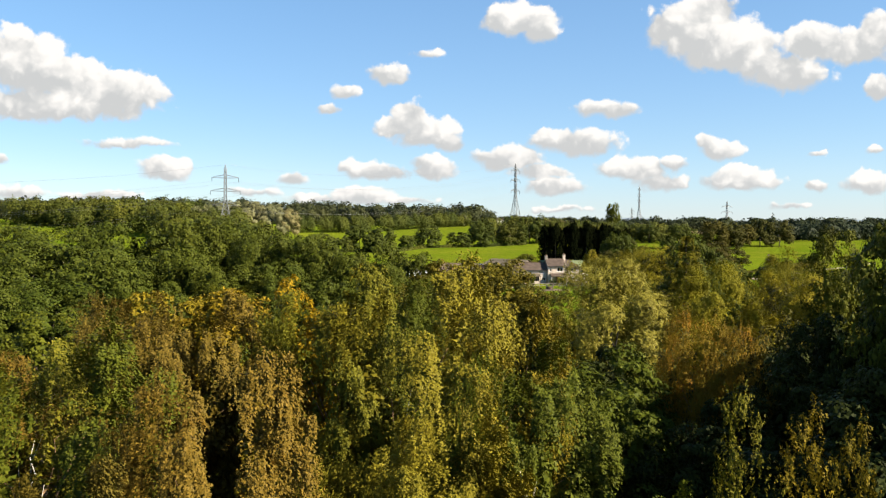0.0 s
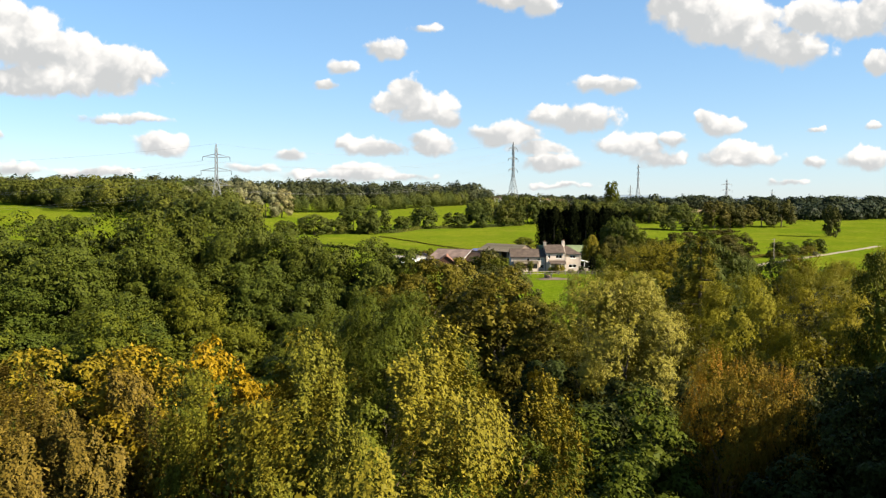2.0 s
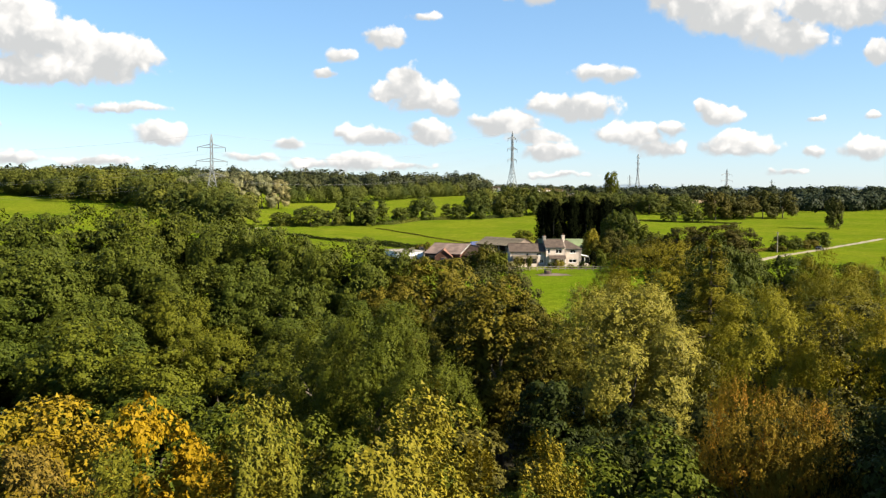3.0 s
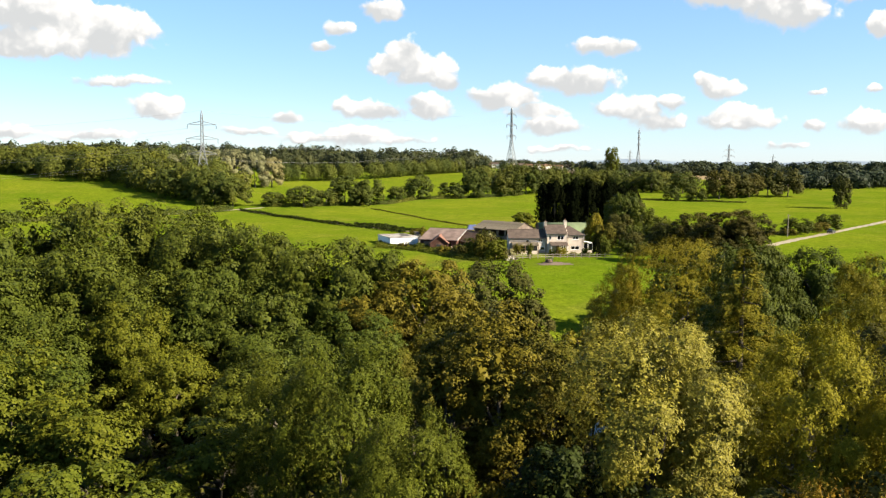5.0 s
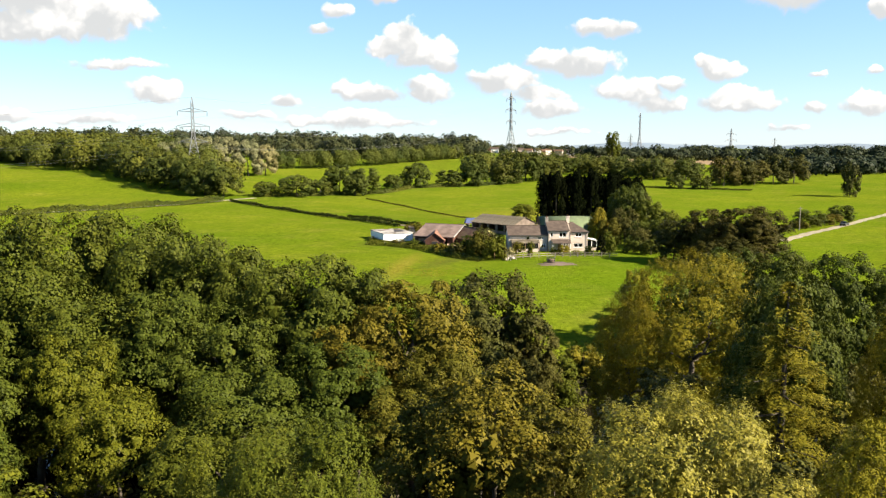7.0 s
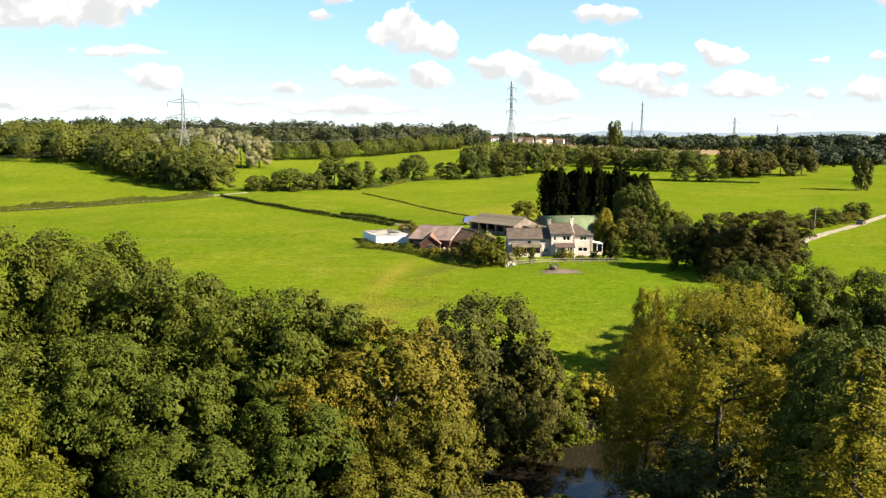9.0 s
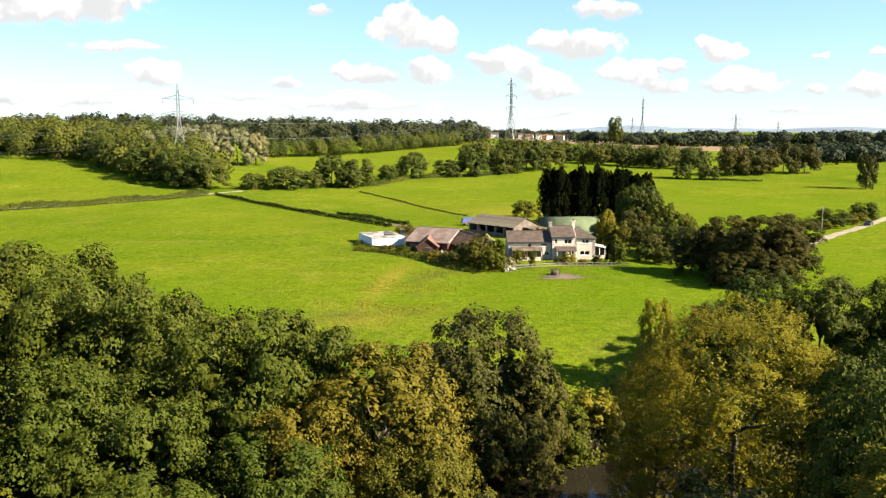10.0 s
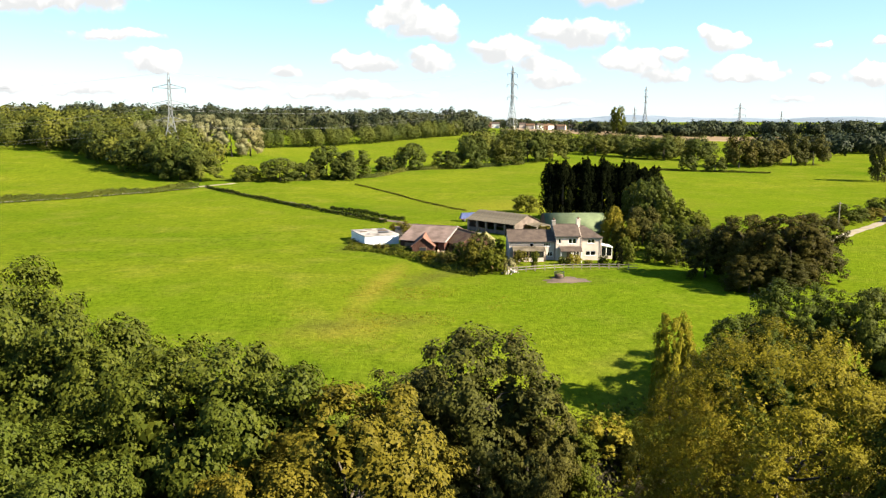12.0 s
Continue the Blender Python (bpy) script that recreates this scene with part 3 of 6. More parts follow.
# form: (meshes, nominal height, nominal radius)
FORMS = {
    "oak": (forms(lobed, 5, 10, 20, 7, 8.0, 30, 11, 70, 0.27, lobe=0.30, inner=110, rag=0.1, belly=0.42, fat=0.40), 20, 7),
    "full_oak": (forms(lobed, 3, 20, 16, 7, 0.5, 38, 10, 70, 0.30, lobe=0.28, inner=100, rag=0.06, belly=0.40, fat=0.42), 16, 7),
    "fill_oak": (forms(lobed, 4, 25, 18, 5, 6.0, 20, 10, 66, 0.26, lobe=0.34, rag=0.18, inner=90, fat=0.40), 18, 5),
    "slim_oak": (forms(lobed, 3, 30, 20, 4.2, 7.0, 30, 12, 66, 0.18, lobe=0.29, rough=0.5, cone=0.2, rag=0.2, inner=110, fat=0.38), 20, 4.2),
    "birch": (forms(weeping, 4, 50, 20, 4.6, 6.5, 36, 6, 20, 20, 0.115, 1.7), 20, 4.6),
    "willow": (forms(plumed, 3, 70, 18, 5.4, 5.0, 42, 130, 13, 0.15, 0.46, rise=0.6, lobe=0.27, reach=0.5, rag=0.07), 18, 5.4),
    "osier": (forms(plumed, 2, 80, 14, 4.0, 7.5, 26, 60, 13, 0.12, 0.40, rise=1.3, reach=0.9), 14, 4.0),
    "sapling": (forms(plumed, 3, 85, 14, 3.0, 5.0, 24, 12, 26, 0.13, 0.40, rise=0.5, reach=1.5, lobe=0.26, spread=0.5, rag=0.3, cone=0.7), 14, 3.0),
    "spreading": (forms(plumed, 3, 90, 22, 8.0, 2.5, 66, 110, 13, 0.17, 0.46, rise=0.6, lobe=0.23, reach=0.5, rag=0.06), 22, 8.0),
    "larch": (forms(tiered, 2, 95, 22, 4.4, 4.0, 32, 260, 0.17), 22, 4.4),
    "field": (forms(lobed, 6, 110, 14, 7.5, 0.3, 32, 9, 25, 0.56, lobe=0.27, flat=0.9, inner=50, rag=0.06, rough=0.3, fat=0.46), 14, 7.5),
    "bush": (forms(lobed, 4, 130, 4, 2.6, 0.0, 20, 9, 15, 0.25, lobe=0.32, inner=22, rag=0.14, fat=0.38), 4, 2.6),
    "poplar": (forms(plumed, 3, 120, 20, 8.0, 0.5, 34, 60, 9, 0.5, 0.42, rise=0.9, lobe=0.25, reach=0.5, rag=0.06), 20, 8.0),
    "cypress": (forms(columnar, 3, 140, 18, 2.4, 5200, 0.62), 18, 2.4),
}
rng_trees = random.Random(5)


def plant(name, form, x, y, top, r, leaves, bark, label, category="tree", group="", height=None, which=None):
    """A tree with its top at the height top (or of the given height) and a crown of radius r."""
    meshes, h0, r0 = FORMS[form]
    z = ground_z(x, y)
    h = height or top - z
    trunk, limbs, crown = meshes[rng_trees.randrange(len(meshes)) if which is None else which]
    place = pose(x, y, z, 0, 0, rng_trees.uniform(0, 360)) @ Matrix.Diagonal((r / r0, r / r0, h / h0, 1))
    ob = thing(name, label, category, place, group)
    part("trunk", trunk, bark, ob)
    if form not in ("field", "bush", "poplar"):
        for limb in limbs:
            part("limb", limb, BARK_TWIG if form == "birch" and rng_trees.random() < 0.85 else bark, ob)
    part("crown", crown, leaves, ob)
    return ob


# ---- the ground: one sheet to the horizon ----
def build_ground():
    ys = np.concatenate([np.linspace(-700, 20, 14), np.arange(30, 104, 6), np.arange(104, 236, 2.0), np.arange(236, 480, 4.0), np.arange(480, 1000, 13), np.linspace(1000, 4700, 40)])
    xs = np.concatenate([-np.geomspace(3600, 210, 26), np.arange(-200, 262, 4.0), np.geomspace(270, 3600, 26)])
    gx, gy = np.meshgrid(xs, ys)
    z = heights(gx, gy)
    z = z + np.array([[swell(x, y) for x in xs] for y in ys])
    n = len(xs)
    j, i = np.meshgrid(np.arange(len(ys) - 1), np.arange(n - 1), indexing="ij")
    f = np.stack([j * n + i, j * n + i + 1, (j + 1) * n + i + 1, (j + 1) * n + i], -1).reshape(-1, 4)
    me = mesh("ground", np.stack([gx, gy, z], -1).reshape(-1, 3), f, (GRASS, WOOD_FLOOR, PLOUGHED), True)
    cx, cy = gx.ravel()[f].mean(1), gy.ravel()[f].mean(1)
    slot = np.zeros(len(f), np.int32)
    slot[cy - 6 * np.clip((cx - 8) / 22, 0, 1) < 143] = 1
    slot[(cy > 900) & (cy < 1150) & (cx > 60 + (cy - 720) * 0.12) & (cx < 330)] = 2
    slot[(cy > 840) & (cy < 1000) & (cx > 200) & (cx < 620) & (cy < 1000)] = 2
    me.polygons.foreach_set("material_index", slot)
    return tagged(new("ground", me), "rolling green pasture falling to a wooded river bank", "ground", kind="structure")


build_ground()

# the river under the trees
m, nodes, links, bsdf = material("river_water")
bsdf.inputs["Base Color"].default_value = (0.012, 0.010, 0.006, 1)
bsdf.inputs["Roughness"].default_value, bsdf.inputs["IOR"].default_value = 0.06, 1.33
bump(nodes, links, bsdf, noise_fac(nodes, links, 1.2, 3, 0.5, squash=(0.5, 1.4, 1)), 0.25, 0.05)
river_x = np.linspace(-260, 260, 66)
edge = lambda x, s: 129.5 + s * 19 + 0 * x
river = np.concatenate([np.stack([river_x, edge(river_x, s), np.full(66, -11.9)], -1) for s in (-1, 1)])
k = np.arange(65)
tagged(new("water", mesh("water", river, np.stack([k, k + 1, k + 67, k + 66], -1), (m,))), "dark still river between tree-lined banks", "river", kind="structure")

# ---- the near wood, south of the river ----
OAK, SYC, ASH = "dense dark green oak in the riverside wood", "dull green sycamore with bronzed leaves by the river", "bright green tree in the riverside wood"
WOOD = "riverside wood"
BIRCHES = [
    (-0.9, 32.6, 13.8, 4.5, LEAF_BIRCH, 0), (-4.4, 34.0, 13.4, 3.5, LEAF_BIRCH, 1), (3.4, 29.5, 10.8, 3.7, LEAF_FRESH, 2), (3.0, 36.8, 12.4, 3.6, LEAF_GOLD, 1),
    (-12.6, 26.5, 11.6, 4.2, LEAF_FRESH, 0), (-16.0, 31.0, 11.0, 4.0, LEAF_BIRCH, 2), (-6.4, 23.5, 11.5, 3.4, LEAF_BROWN, 1), (-10.6, 34.0, 12.3, 4.0, LEAF_BROWN, 2),
    (-14.2, 38.0, 11.8, 3.6, LEAF_BROWN, 0), (-8.8, 18.5, 9.6, 2.8, LEAF_BROWN, 2), (4.8, 20.0, 8.8, 2.8, LEAF_FRESH, 0), (-2.4, 23.0, 8.4, 3.0, LEAF_BIRCH, 2),
    (0.8, 24.8, 9.6, 3.2, LEAF_BIRCH, 1), (-20.5, 34.5, 9.5, 4.0, LEAF_BROWN, 1),
]
for x, y, top, r, leaves, which in BIRCHES:
    words = {LEAF_BIRCH.name: "weeping silver birch with olive-yellow autumn leaves", LEAF_BROWN.name: "silver birch with browned leaves and white trunk", LEAF_FRESH.name: "weeping birch still in green leaf", LEAF_GOLD.name: "silver birch turning olive gold"}[leaves.name]
    plant("birch_tree", "birch", x, y, top, r, leaves, BARK_BIRCH, words, group=WOOD, which=which)
plant("yellow_tree", "slim_oak", -6.3, 37.6, 12.7, 2.9, LEAF_YELLOW, BARK, "slender tree turned golden yellow", group=WOOD)
plant("yellow_tree", "slim_oak", -9.8, 38.6, 12.2, 3.8, LEAF_GOLD, BARK, "spreading tree turning olive gold", group=WOOD)
plant("yellow_tree", "slim_oak", -13.2, 40.5, 12.0, 3.8, LEAF_GOLD, BARK, "spreading tree turning olive gold", group=WOOD)
plant("yellow_tree", "slim_oak", -6.6, 33.0, 8.6, 2.4, LEAF_GOLD, BARK, "slender tree turning olive gold", group=WOOD)
plant("ash_sapling", "sapling", 9.3, 25.2, 10.5, 1.7, LEAF_LARCH, BARK_TWIG, "young yellow-green ash in dark undergrowth", group=WOOD)
for x, y, top, r in [(10.8, 23.8, 10.1, 1.8), (12.8, 24.8, 9.5, 1.6)]:
    plant("yellow_tree", "sapling", x, y, top, r, LEAF_GOLD, BARK_TWIG, "young tree turning orange at the tips", group=WOOD)
plant("osier_bush", "osier", 7.4, 20.2, 7.6, 1.8, LEAF_ORANGE, BARK_TWIG, "upright osier turning orange", "shrub", WOOD)
for x, y, top, r in [(17.4, 52.0, 10.0, 3.1), (20.4, 52.5, 9.0, 2.5)]:
    plant("osier_bush", "osier", x, y, top, r, LEAF_ORANGE, BARK_TWIG, "broad osier bush turning orange", "shrub", WOOD)
# fill trees whose dark leaf colour stands in for the wood's shade
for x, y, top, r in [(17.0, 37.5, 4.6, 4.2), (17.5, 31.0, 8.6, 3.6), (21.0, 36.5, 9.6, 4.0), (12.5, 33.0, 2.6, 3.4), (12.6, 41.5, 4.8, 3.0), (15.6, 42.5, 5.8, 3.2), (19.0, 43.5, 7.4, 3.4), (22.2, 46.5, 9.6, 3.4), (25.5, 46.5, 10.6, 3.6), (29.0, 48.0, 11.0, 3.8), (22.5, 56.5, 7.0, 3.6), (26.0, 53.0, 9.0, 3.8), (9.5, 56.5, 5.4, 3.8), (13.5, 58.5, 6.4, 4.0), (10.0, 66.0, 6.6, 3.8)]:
    plant("shaded_fill_tree", "fill_oak", x, y, top, r, LEAF_SHADED, BARK, "fill tree deep in the wood, shade painted into its near-black leaves", group=WOOD)
for x, y, top, r in [(11.2, 50.5, 7.6, 4.2), (9.0, 42.0, 6.6, 3.8), (6.5, 50.5, 6.6, 3.4)]:
    plant("sycamore_tree", "fill_oak", x, y, top, r, LEAF_FRESH, BARK, "broad-leaved sycamore in the shade of the wood", group=WOOD)
for x, y, top, r, which in [(15.2, 69.4, 12.6, 6.0, 0), (24.4, 68.0, 12.2, 4.6, 1), (29.6, 64.5, 11.6, 4.6, 0), (17.5, 74.0, 11.2, 4.0, 1)]:
    plant("willow_tree", "willow", x, y, top, r, LEAF_WILLOW if x < 20 else LEAF_SALLOW, BARK, "round silvery-green willow among taller trees" if x < 20 else "yellow-green willow in the riverside wood", group=WOOD, which=which)
for x, y, top, r in [(29.0, 57.0, 15.2, 2.6), (33.5, 58.5, 14.2, 3.0), (37.5, 55.0, 13.0, 3.4)]:
    plant("ash_tree", "slim_oak", x, y, top, r, LEAF_FRESH, BARK, "tall feathery ash with yellowing leaves", group=WOOD)
# oaks added mostly out of view to the east, to shade the wood
for x, y, top, r in [(24.5, 31.0, 17.0, 4.8), (25.6, 40.5, 16.0, 4.4), (31.0, 35.0, 18.0, 5.4), (33.0, 27.0, 18.5, 5.6), (27.0, 22.0, 10.0, 4.6), (32.0, 44.0, 17.0, 5.0), (36.0, 40.0, 18.0, 5.4)]:
    plant("oak_tree", "oak", x, y, top, r, LEAF_OAK, BARK, OAK, group=WOOD)
plant("larch_tree", "larch", 29.0, 90.0, 14.6, 7.4, LEAF_LARCH, BARK, "tall larch with tiers of yellowing needles", group=WOOD)
for x, y, top, r in [(32.0, 96.5, 14.2, 4.4), (40.0, 111.0, 10.4, 5.2)]:
    plant("oak_tree", "oak", x, y, top, r, LEAF_OAK, BARK, OAK, group=WOOD)
for x, y, top, r in [(33.0, 119.5, 12.4, 9.4), (53.0, 102.0, 12.0, 6.0), (45.5, 99.0, 12.2, 5.6), (41.0, 89.0, 10.8, 4.8), (26.0, 121.5, 7.6, 4.6)]:
    plant("willow_tree", "spreading", x, y, top, r, LEAF_OLIVE, BARK, "spreading olive-brown willow over the river", group=WOOD)
for x, y, top, r in [(11.2, 136.8, 7.3, 8.0), (16.4, 138.0, 1.6, 5.0), (4.6, 137.0, 4.0, 5.8)]:
    plant("sycamore_tree", "full_oak", x, y, top, r, LEAF_SYCAMORE, BARK, SYC, group=WOOD)
plant("riverbank_bush", "bush", 26.3, 146.8, -4.6, 3.2, LEAF_BIRCH, BARK_TWIG, "yellow-green bush on the river bank", "bush", WOOD)
plant("riverbank_bush", "bush", 22.6, 144.6, -5.6, 2.6, LEAF_FRESH, BARK_TWIG, "leafy green bush on the river bank", "bush", WOOD)
plant("riverbank_bush", "bush", 31.0, 148.5, -6.2, 2.2, LEAF_FRESH, BARK_TWIG, "leafy green bush on the river bank", "bush", WOOD)
for k in range(44):
    x = -62 + 3.4 * k
    if abs(x - 11) < 5:
        continue
    y = 138.6 + 8 * min(1, max(0, (x - 8) / 22)) + 1.8 * math.sin(k * 2.7)
    plant("riverbank_bush", "bush", x, y, 0, 2.2 + 0.5 * math.sin(k * 1.9), (LEAF_SYCAMORE, LEAF_FRESH, LEAF_OAK)[k % 3], BARK_TWIG, "overhanging bush on the river bank", "bush", WOOD, height=3.4 + math.sin(k * 3.3))
plant("young_poplar", "full_oak", 35.2, 152.2, 5.6, 2.6, LEAF_SALLOW, BARK_TWIG, "young poplar turning yellow, leafy to the ground", group=WOOD)
# the oak wood to the west
OAKS = [
    (-4.8, 115.0, 11.4, 5.6), (-9.6, 116.2, 12.9, 6.5), (-15.0, 119.5, 12.6, 5.8), (-20.2, 121.5, 13.8, 6.3), (-25.5, 122.5, 14.6, 6.5), (-33.5, 131.0, 16.0, 7.6), (-41.0, 127.0, 16.6, 7.6),
    (-48.5, 121.0, 16.4, 7.4), (-57.0, 118.0, 15.8, 7.6), (-66.0, 116.0, 15.6, 7.8), (-29.0, 109.5, 9.6, 6.0), (-22.0, 110.5, 10.2, 5.6), (-16.4, 108.5, 9.0, 5.4),
    (-36.5, 113.5, 12.6, 6.7), (-44.0, 103.0, 12.8, 6.9), (-53.0, 104.0, 13.2, 7.2), (-62.0, 100.0, 12.4, 7.2), (-36.0, 98.0, 7.4, 5.8), (-44.5, 90.0, 9.2, 6.3),
    (-52.0, 86.0, 10.0, 6.5), (-72.0, 108.0, 14.0, 7.8), (-75.0, 125.0, 15.6, 8.3), (-31.0, 86.5, 6.2, 5.4), (-5.0, 104.5, 6.6, 5.2), (-12.0, 98.5, 5.8, 5.2), (-10.5, 88.0, 5.4, 4.9),
]
for x, y, top, r in OAKS:
    plant("oak_tree", "oak", x, y, top, r * 1.1, LEAF_OAK, BARK, OAK, group=WOOD)
for x, y, top, r in [(2.0, 112.0, 10.6, 7.2), (5.0, 106.5, 5.6, 4.6), (-3.6, 108.5, 7.6, 5.0), (0.6, 101.0, 3.4, 4.4)]:
    plant("bronzed_tree", "oak", x, y, top, r, LEAF_BRONZE, BARK, "round tree with bronzed yellow-green leaves", group=WOOD)
for x, y, top, r in [(7.0, 76.2, 12.2, 4.5), (4.0, 79.0, 10.4, 3.8), (11.0, 80.5, 9.2, 3.8)]:
    plant("bronzed_tree", "slim_oak", x, y, top, r, LEAF_BRONZE, BARK, "tree turning orange at the top", group=WOOD)
for x, y, top, r in [(-27.0, 102.5, 7.6, 4.6), (-34.0, 93.5, 5.8, 4.4), (-21.0, 96.0, 4.6, 4.6)]:
    plant("ash_tree", "oak", x, y, top, r, LEAF_FRESH, BARK, ASH, group=WOOD)
for x, y, top, r in [(-2.6, 71.8, 10.8, 4.6), (-6.4, 74.5, 9.2, 3.8), (1.6, 66.0, 8.0, 3.8)]:
    plant("elm_tree", "willow", x, y, top, r, LEAF_FRESH, BARK, "grey-green elm with fine upright shoots", group=WOOD)
for x, y, top, r in [(-20.5, 76.0, 6.4, 4.6), (-27.5, 79.5, 8.2, 4.8), (-13.0, 77.5, 4.6, 4.4), (-36.0, 72.0, 7.6, 5.0), (-17.0, 66.0, 5.6, 4.6), (-10.0, 61.0, 6.0, 4.2), (-26.0, 62.0, 6.8, 4.8), (-5.0, 55.0, 6.6, 4.0), (-19.0, 52.0, 7.4, 4.6), (-12.0, 47.0, 7.6, 4.0), (-28.0, 46.0, 8.0, 4.6), (1.0, 47.0, 7.2, 3.8), (-24.0, 38.0, 9.0, 4.4)]:
    plant("ash_tree", "fill_oak", x, y, top, r, LEAF_FRESH, BARK, ASH, group=WOOD)
for x, y, top, r in [(5.0, 59.0, 5.2, 4.0), (19.5, 60.0, 6.0, 4.2), (24.5, 57.5, 8.0, 4.0), (33.0, 70.0, 9.5, 4.6), (38.0, 64.0, 11.0, 5.0), (22.0, 80.0, 8.4, 4.6), (16.0, 88.0, 6.0, 4.4), (8.0, 92.0, 5.0, 4.2), (36.0, 79.0, 10.0, 5.0), (45.0, 80.0, 11.0, 5.4), (24.0, 100.0, 5.0, 4.4), (14.0, 99.0, 1.0, 4.0), (48.0, 66.0, 12.0, 5.4)]:
    plant("sycamore_tree", "fill_oak", x, y, top, r, LEAF_SYCAMORE, BARK, "dull green sycamore within the wood", group=WOOD)
for k in range(38):
    x = -80 + 3.1 * k if k < 27 else 36 + 5.5 * (k - 27)
    y = (121.5, 127.5, 124.5)[k % 3] + (4 if k >= 27 else 0)
    plant("alder_bush", "bush", x, y, 0, 4.2, LEAF_SYCAMORE, BARK, "low green alder scrub at the water's edge", "bush", WOOD, height=9.0 + 1.6 * math.sin(k * 1.3))
# trees along the field's east side
for x, y, top, r in [(44.0, 152.5, 5.2, 5.2), (51.0, 157.0, 8.3, 5.8), (58.0, 154.0, 8.2, 5.6), (66.0, 151.0, 8.0, 5.8), (76.0, 150.0, 6.4, 6.0)]:
    plant("oak_tree", "full_oak", x, y, top, r, LEAF_OAK, BARK, "dark spreading oak beside the river field", group="field oaks")
for x, y, top, r in [(71.0, 199.5, 11.8, 7.0), (64.5, 204.0, 11.0, 5.6), (77.0, 203.0, 10.6, 5.8), (58.5, 207.0, 8.4, 4.4), (62.0, 195.0, 5.2, 4.2), (67.0, 194.5, 5.8, 4.4)]:
    plant("oak_tree", "full_oak", x, y, top, r, LEAF_DUSKY, BARK, "big dark oak at the edge of the farm field", group="field oaks")

# ---- round the farm ----
for x, y, top, r, leaves, words in [
        (60.0, 252.0, 13.8, 5.0, LEAF_OAK, "grey-green garden tree behind the farmhouse"), (64.0, 246.0, 10.4, 4.8, LEAF_FRESH, "green garden tree beside the farmhouse"),
        (48.6, 241.0, 8.8, 2.6, LEAF_LARCH, "small garden tree with a yellow top"), (51.0, 238.0, 6.4, 3.2, LEAF_BRONZE, "bushy garden tree beside the farmhouse"),
        (58.0, 233.0, 6.0, 3.6, LEAF_OAK, "dark garden tree beside the farmhouse"), (61.5, 266.0, 13.0, 4.6, LEAF_OAK, "dark tree in front of the cypresses"),
        (63.0, 255.0, 11.5, 4.6, LEAF_SYCAMORE, "dull green tree east of the farmhouse"), (67.0, 240.0, 8.0, 4.4, LEAF_FRESH, "green tree east of the farmhouse"), (62.0, 228.0, 6.5, 4.2, LEAF_OAK, "dark tree east of the garden"), (69.0, 222.0, 6.8, 4.4, LEAF_SYCAMORE, "dull green tree east of the garden"), (56.5, 243.0, 8.4, 4.0, LEAF_SYCAMORE, "dull green tree beside the farmhouse"), (65.0, 262.0, 14.0, 4.6, LEAF_OAK, "dark tree in front of the cypresses"), (74.0, 212.0, 8.0, 4.8, LEAF_OAK, "dark tree beside the big oak"), (56.5, 218.0, 3.0, 2.4, LEAF_OAK, "dark clipped garden tree")]:
    plant("garden_tree", "field", x, y, top, r, leaves, BARK, words)
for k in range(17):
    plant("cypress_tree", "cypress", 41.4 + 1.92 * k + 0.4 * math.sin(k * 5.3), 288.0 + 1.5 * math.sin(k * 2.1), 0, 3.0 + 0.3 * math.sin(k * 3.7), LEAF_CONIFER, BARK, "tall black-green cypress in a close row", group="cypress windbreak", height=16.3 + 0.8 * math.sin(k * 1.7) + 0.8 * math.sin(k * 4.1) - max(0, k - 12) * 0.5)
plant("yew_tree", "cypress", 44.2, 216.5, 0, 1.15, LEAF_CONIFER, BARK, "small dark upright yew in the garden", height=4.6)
plant("hedgerow_tree", "field", 37.0, 309.0, 0, 4.4, LEAF_FRESH, BARK, "low green thorn behind the barn", height=5.4)

# ---- hedgerow and field trees ----
HEDGEROW = [
    (-74.9, 406.1, 6.8, 6.3), (-60.2, 407.7, 10.3, 8.8), (-49.9, 414.6, 8.0, 6.4), (-41.5, 423.0, 14.5, 9.0), (-28.5, 423.0, 13.0, 8.4), (-33.0, 416.0, 9.0, 6.0), (-16.4, 461.1, 7.8, 5.8),
    (-4.5, 475.2, 13.8, 8.8), (14.7, 483.3, 9.2, 8.5), (29.5, 488.8, 17.0, 9.7), (48.7, 500.4, 14.0, 9.6), (64.2, 520.9, 17.6, 10.5), (80.0, 530.0, 15.0, 10.0), (58.0, 545.0, 17.0, 10.0),
]
for x, y, h, r in HEDGEROW:
    plant("hedgerow_tree", "field", x, y, 0, r, LEAF_FAR, BARK, "round green tree in a field hedgerow", group="hedgerow trees", height=h)
for x, y, h, r in [(144.8, 477.9, 8.6, 5.3), (158.5, 474.2, 8.8, 6.0)]:
    plant("field_tree", "field", x, y, 0, r, LEAF_FAR, BARK, "small round tree standing alone in pasture", group="lone field trees", height=h)
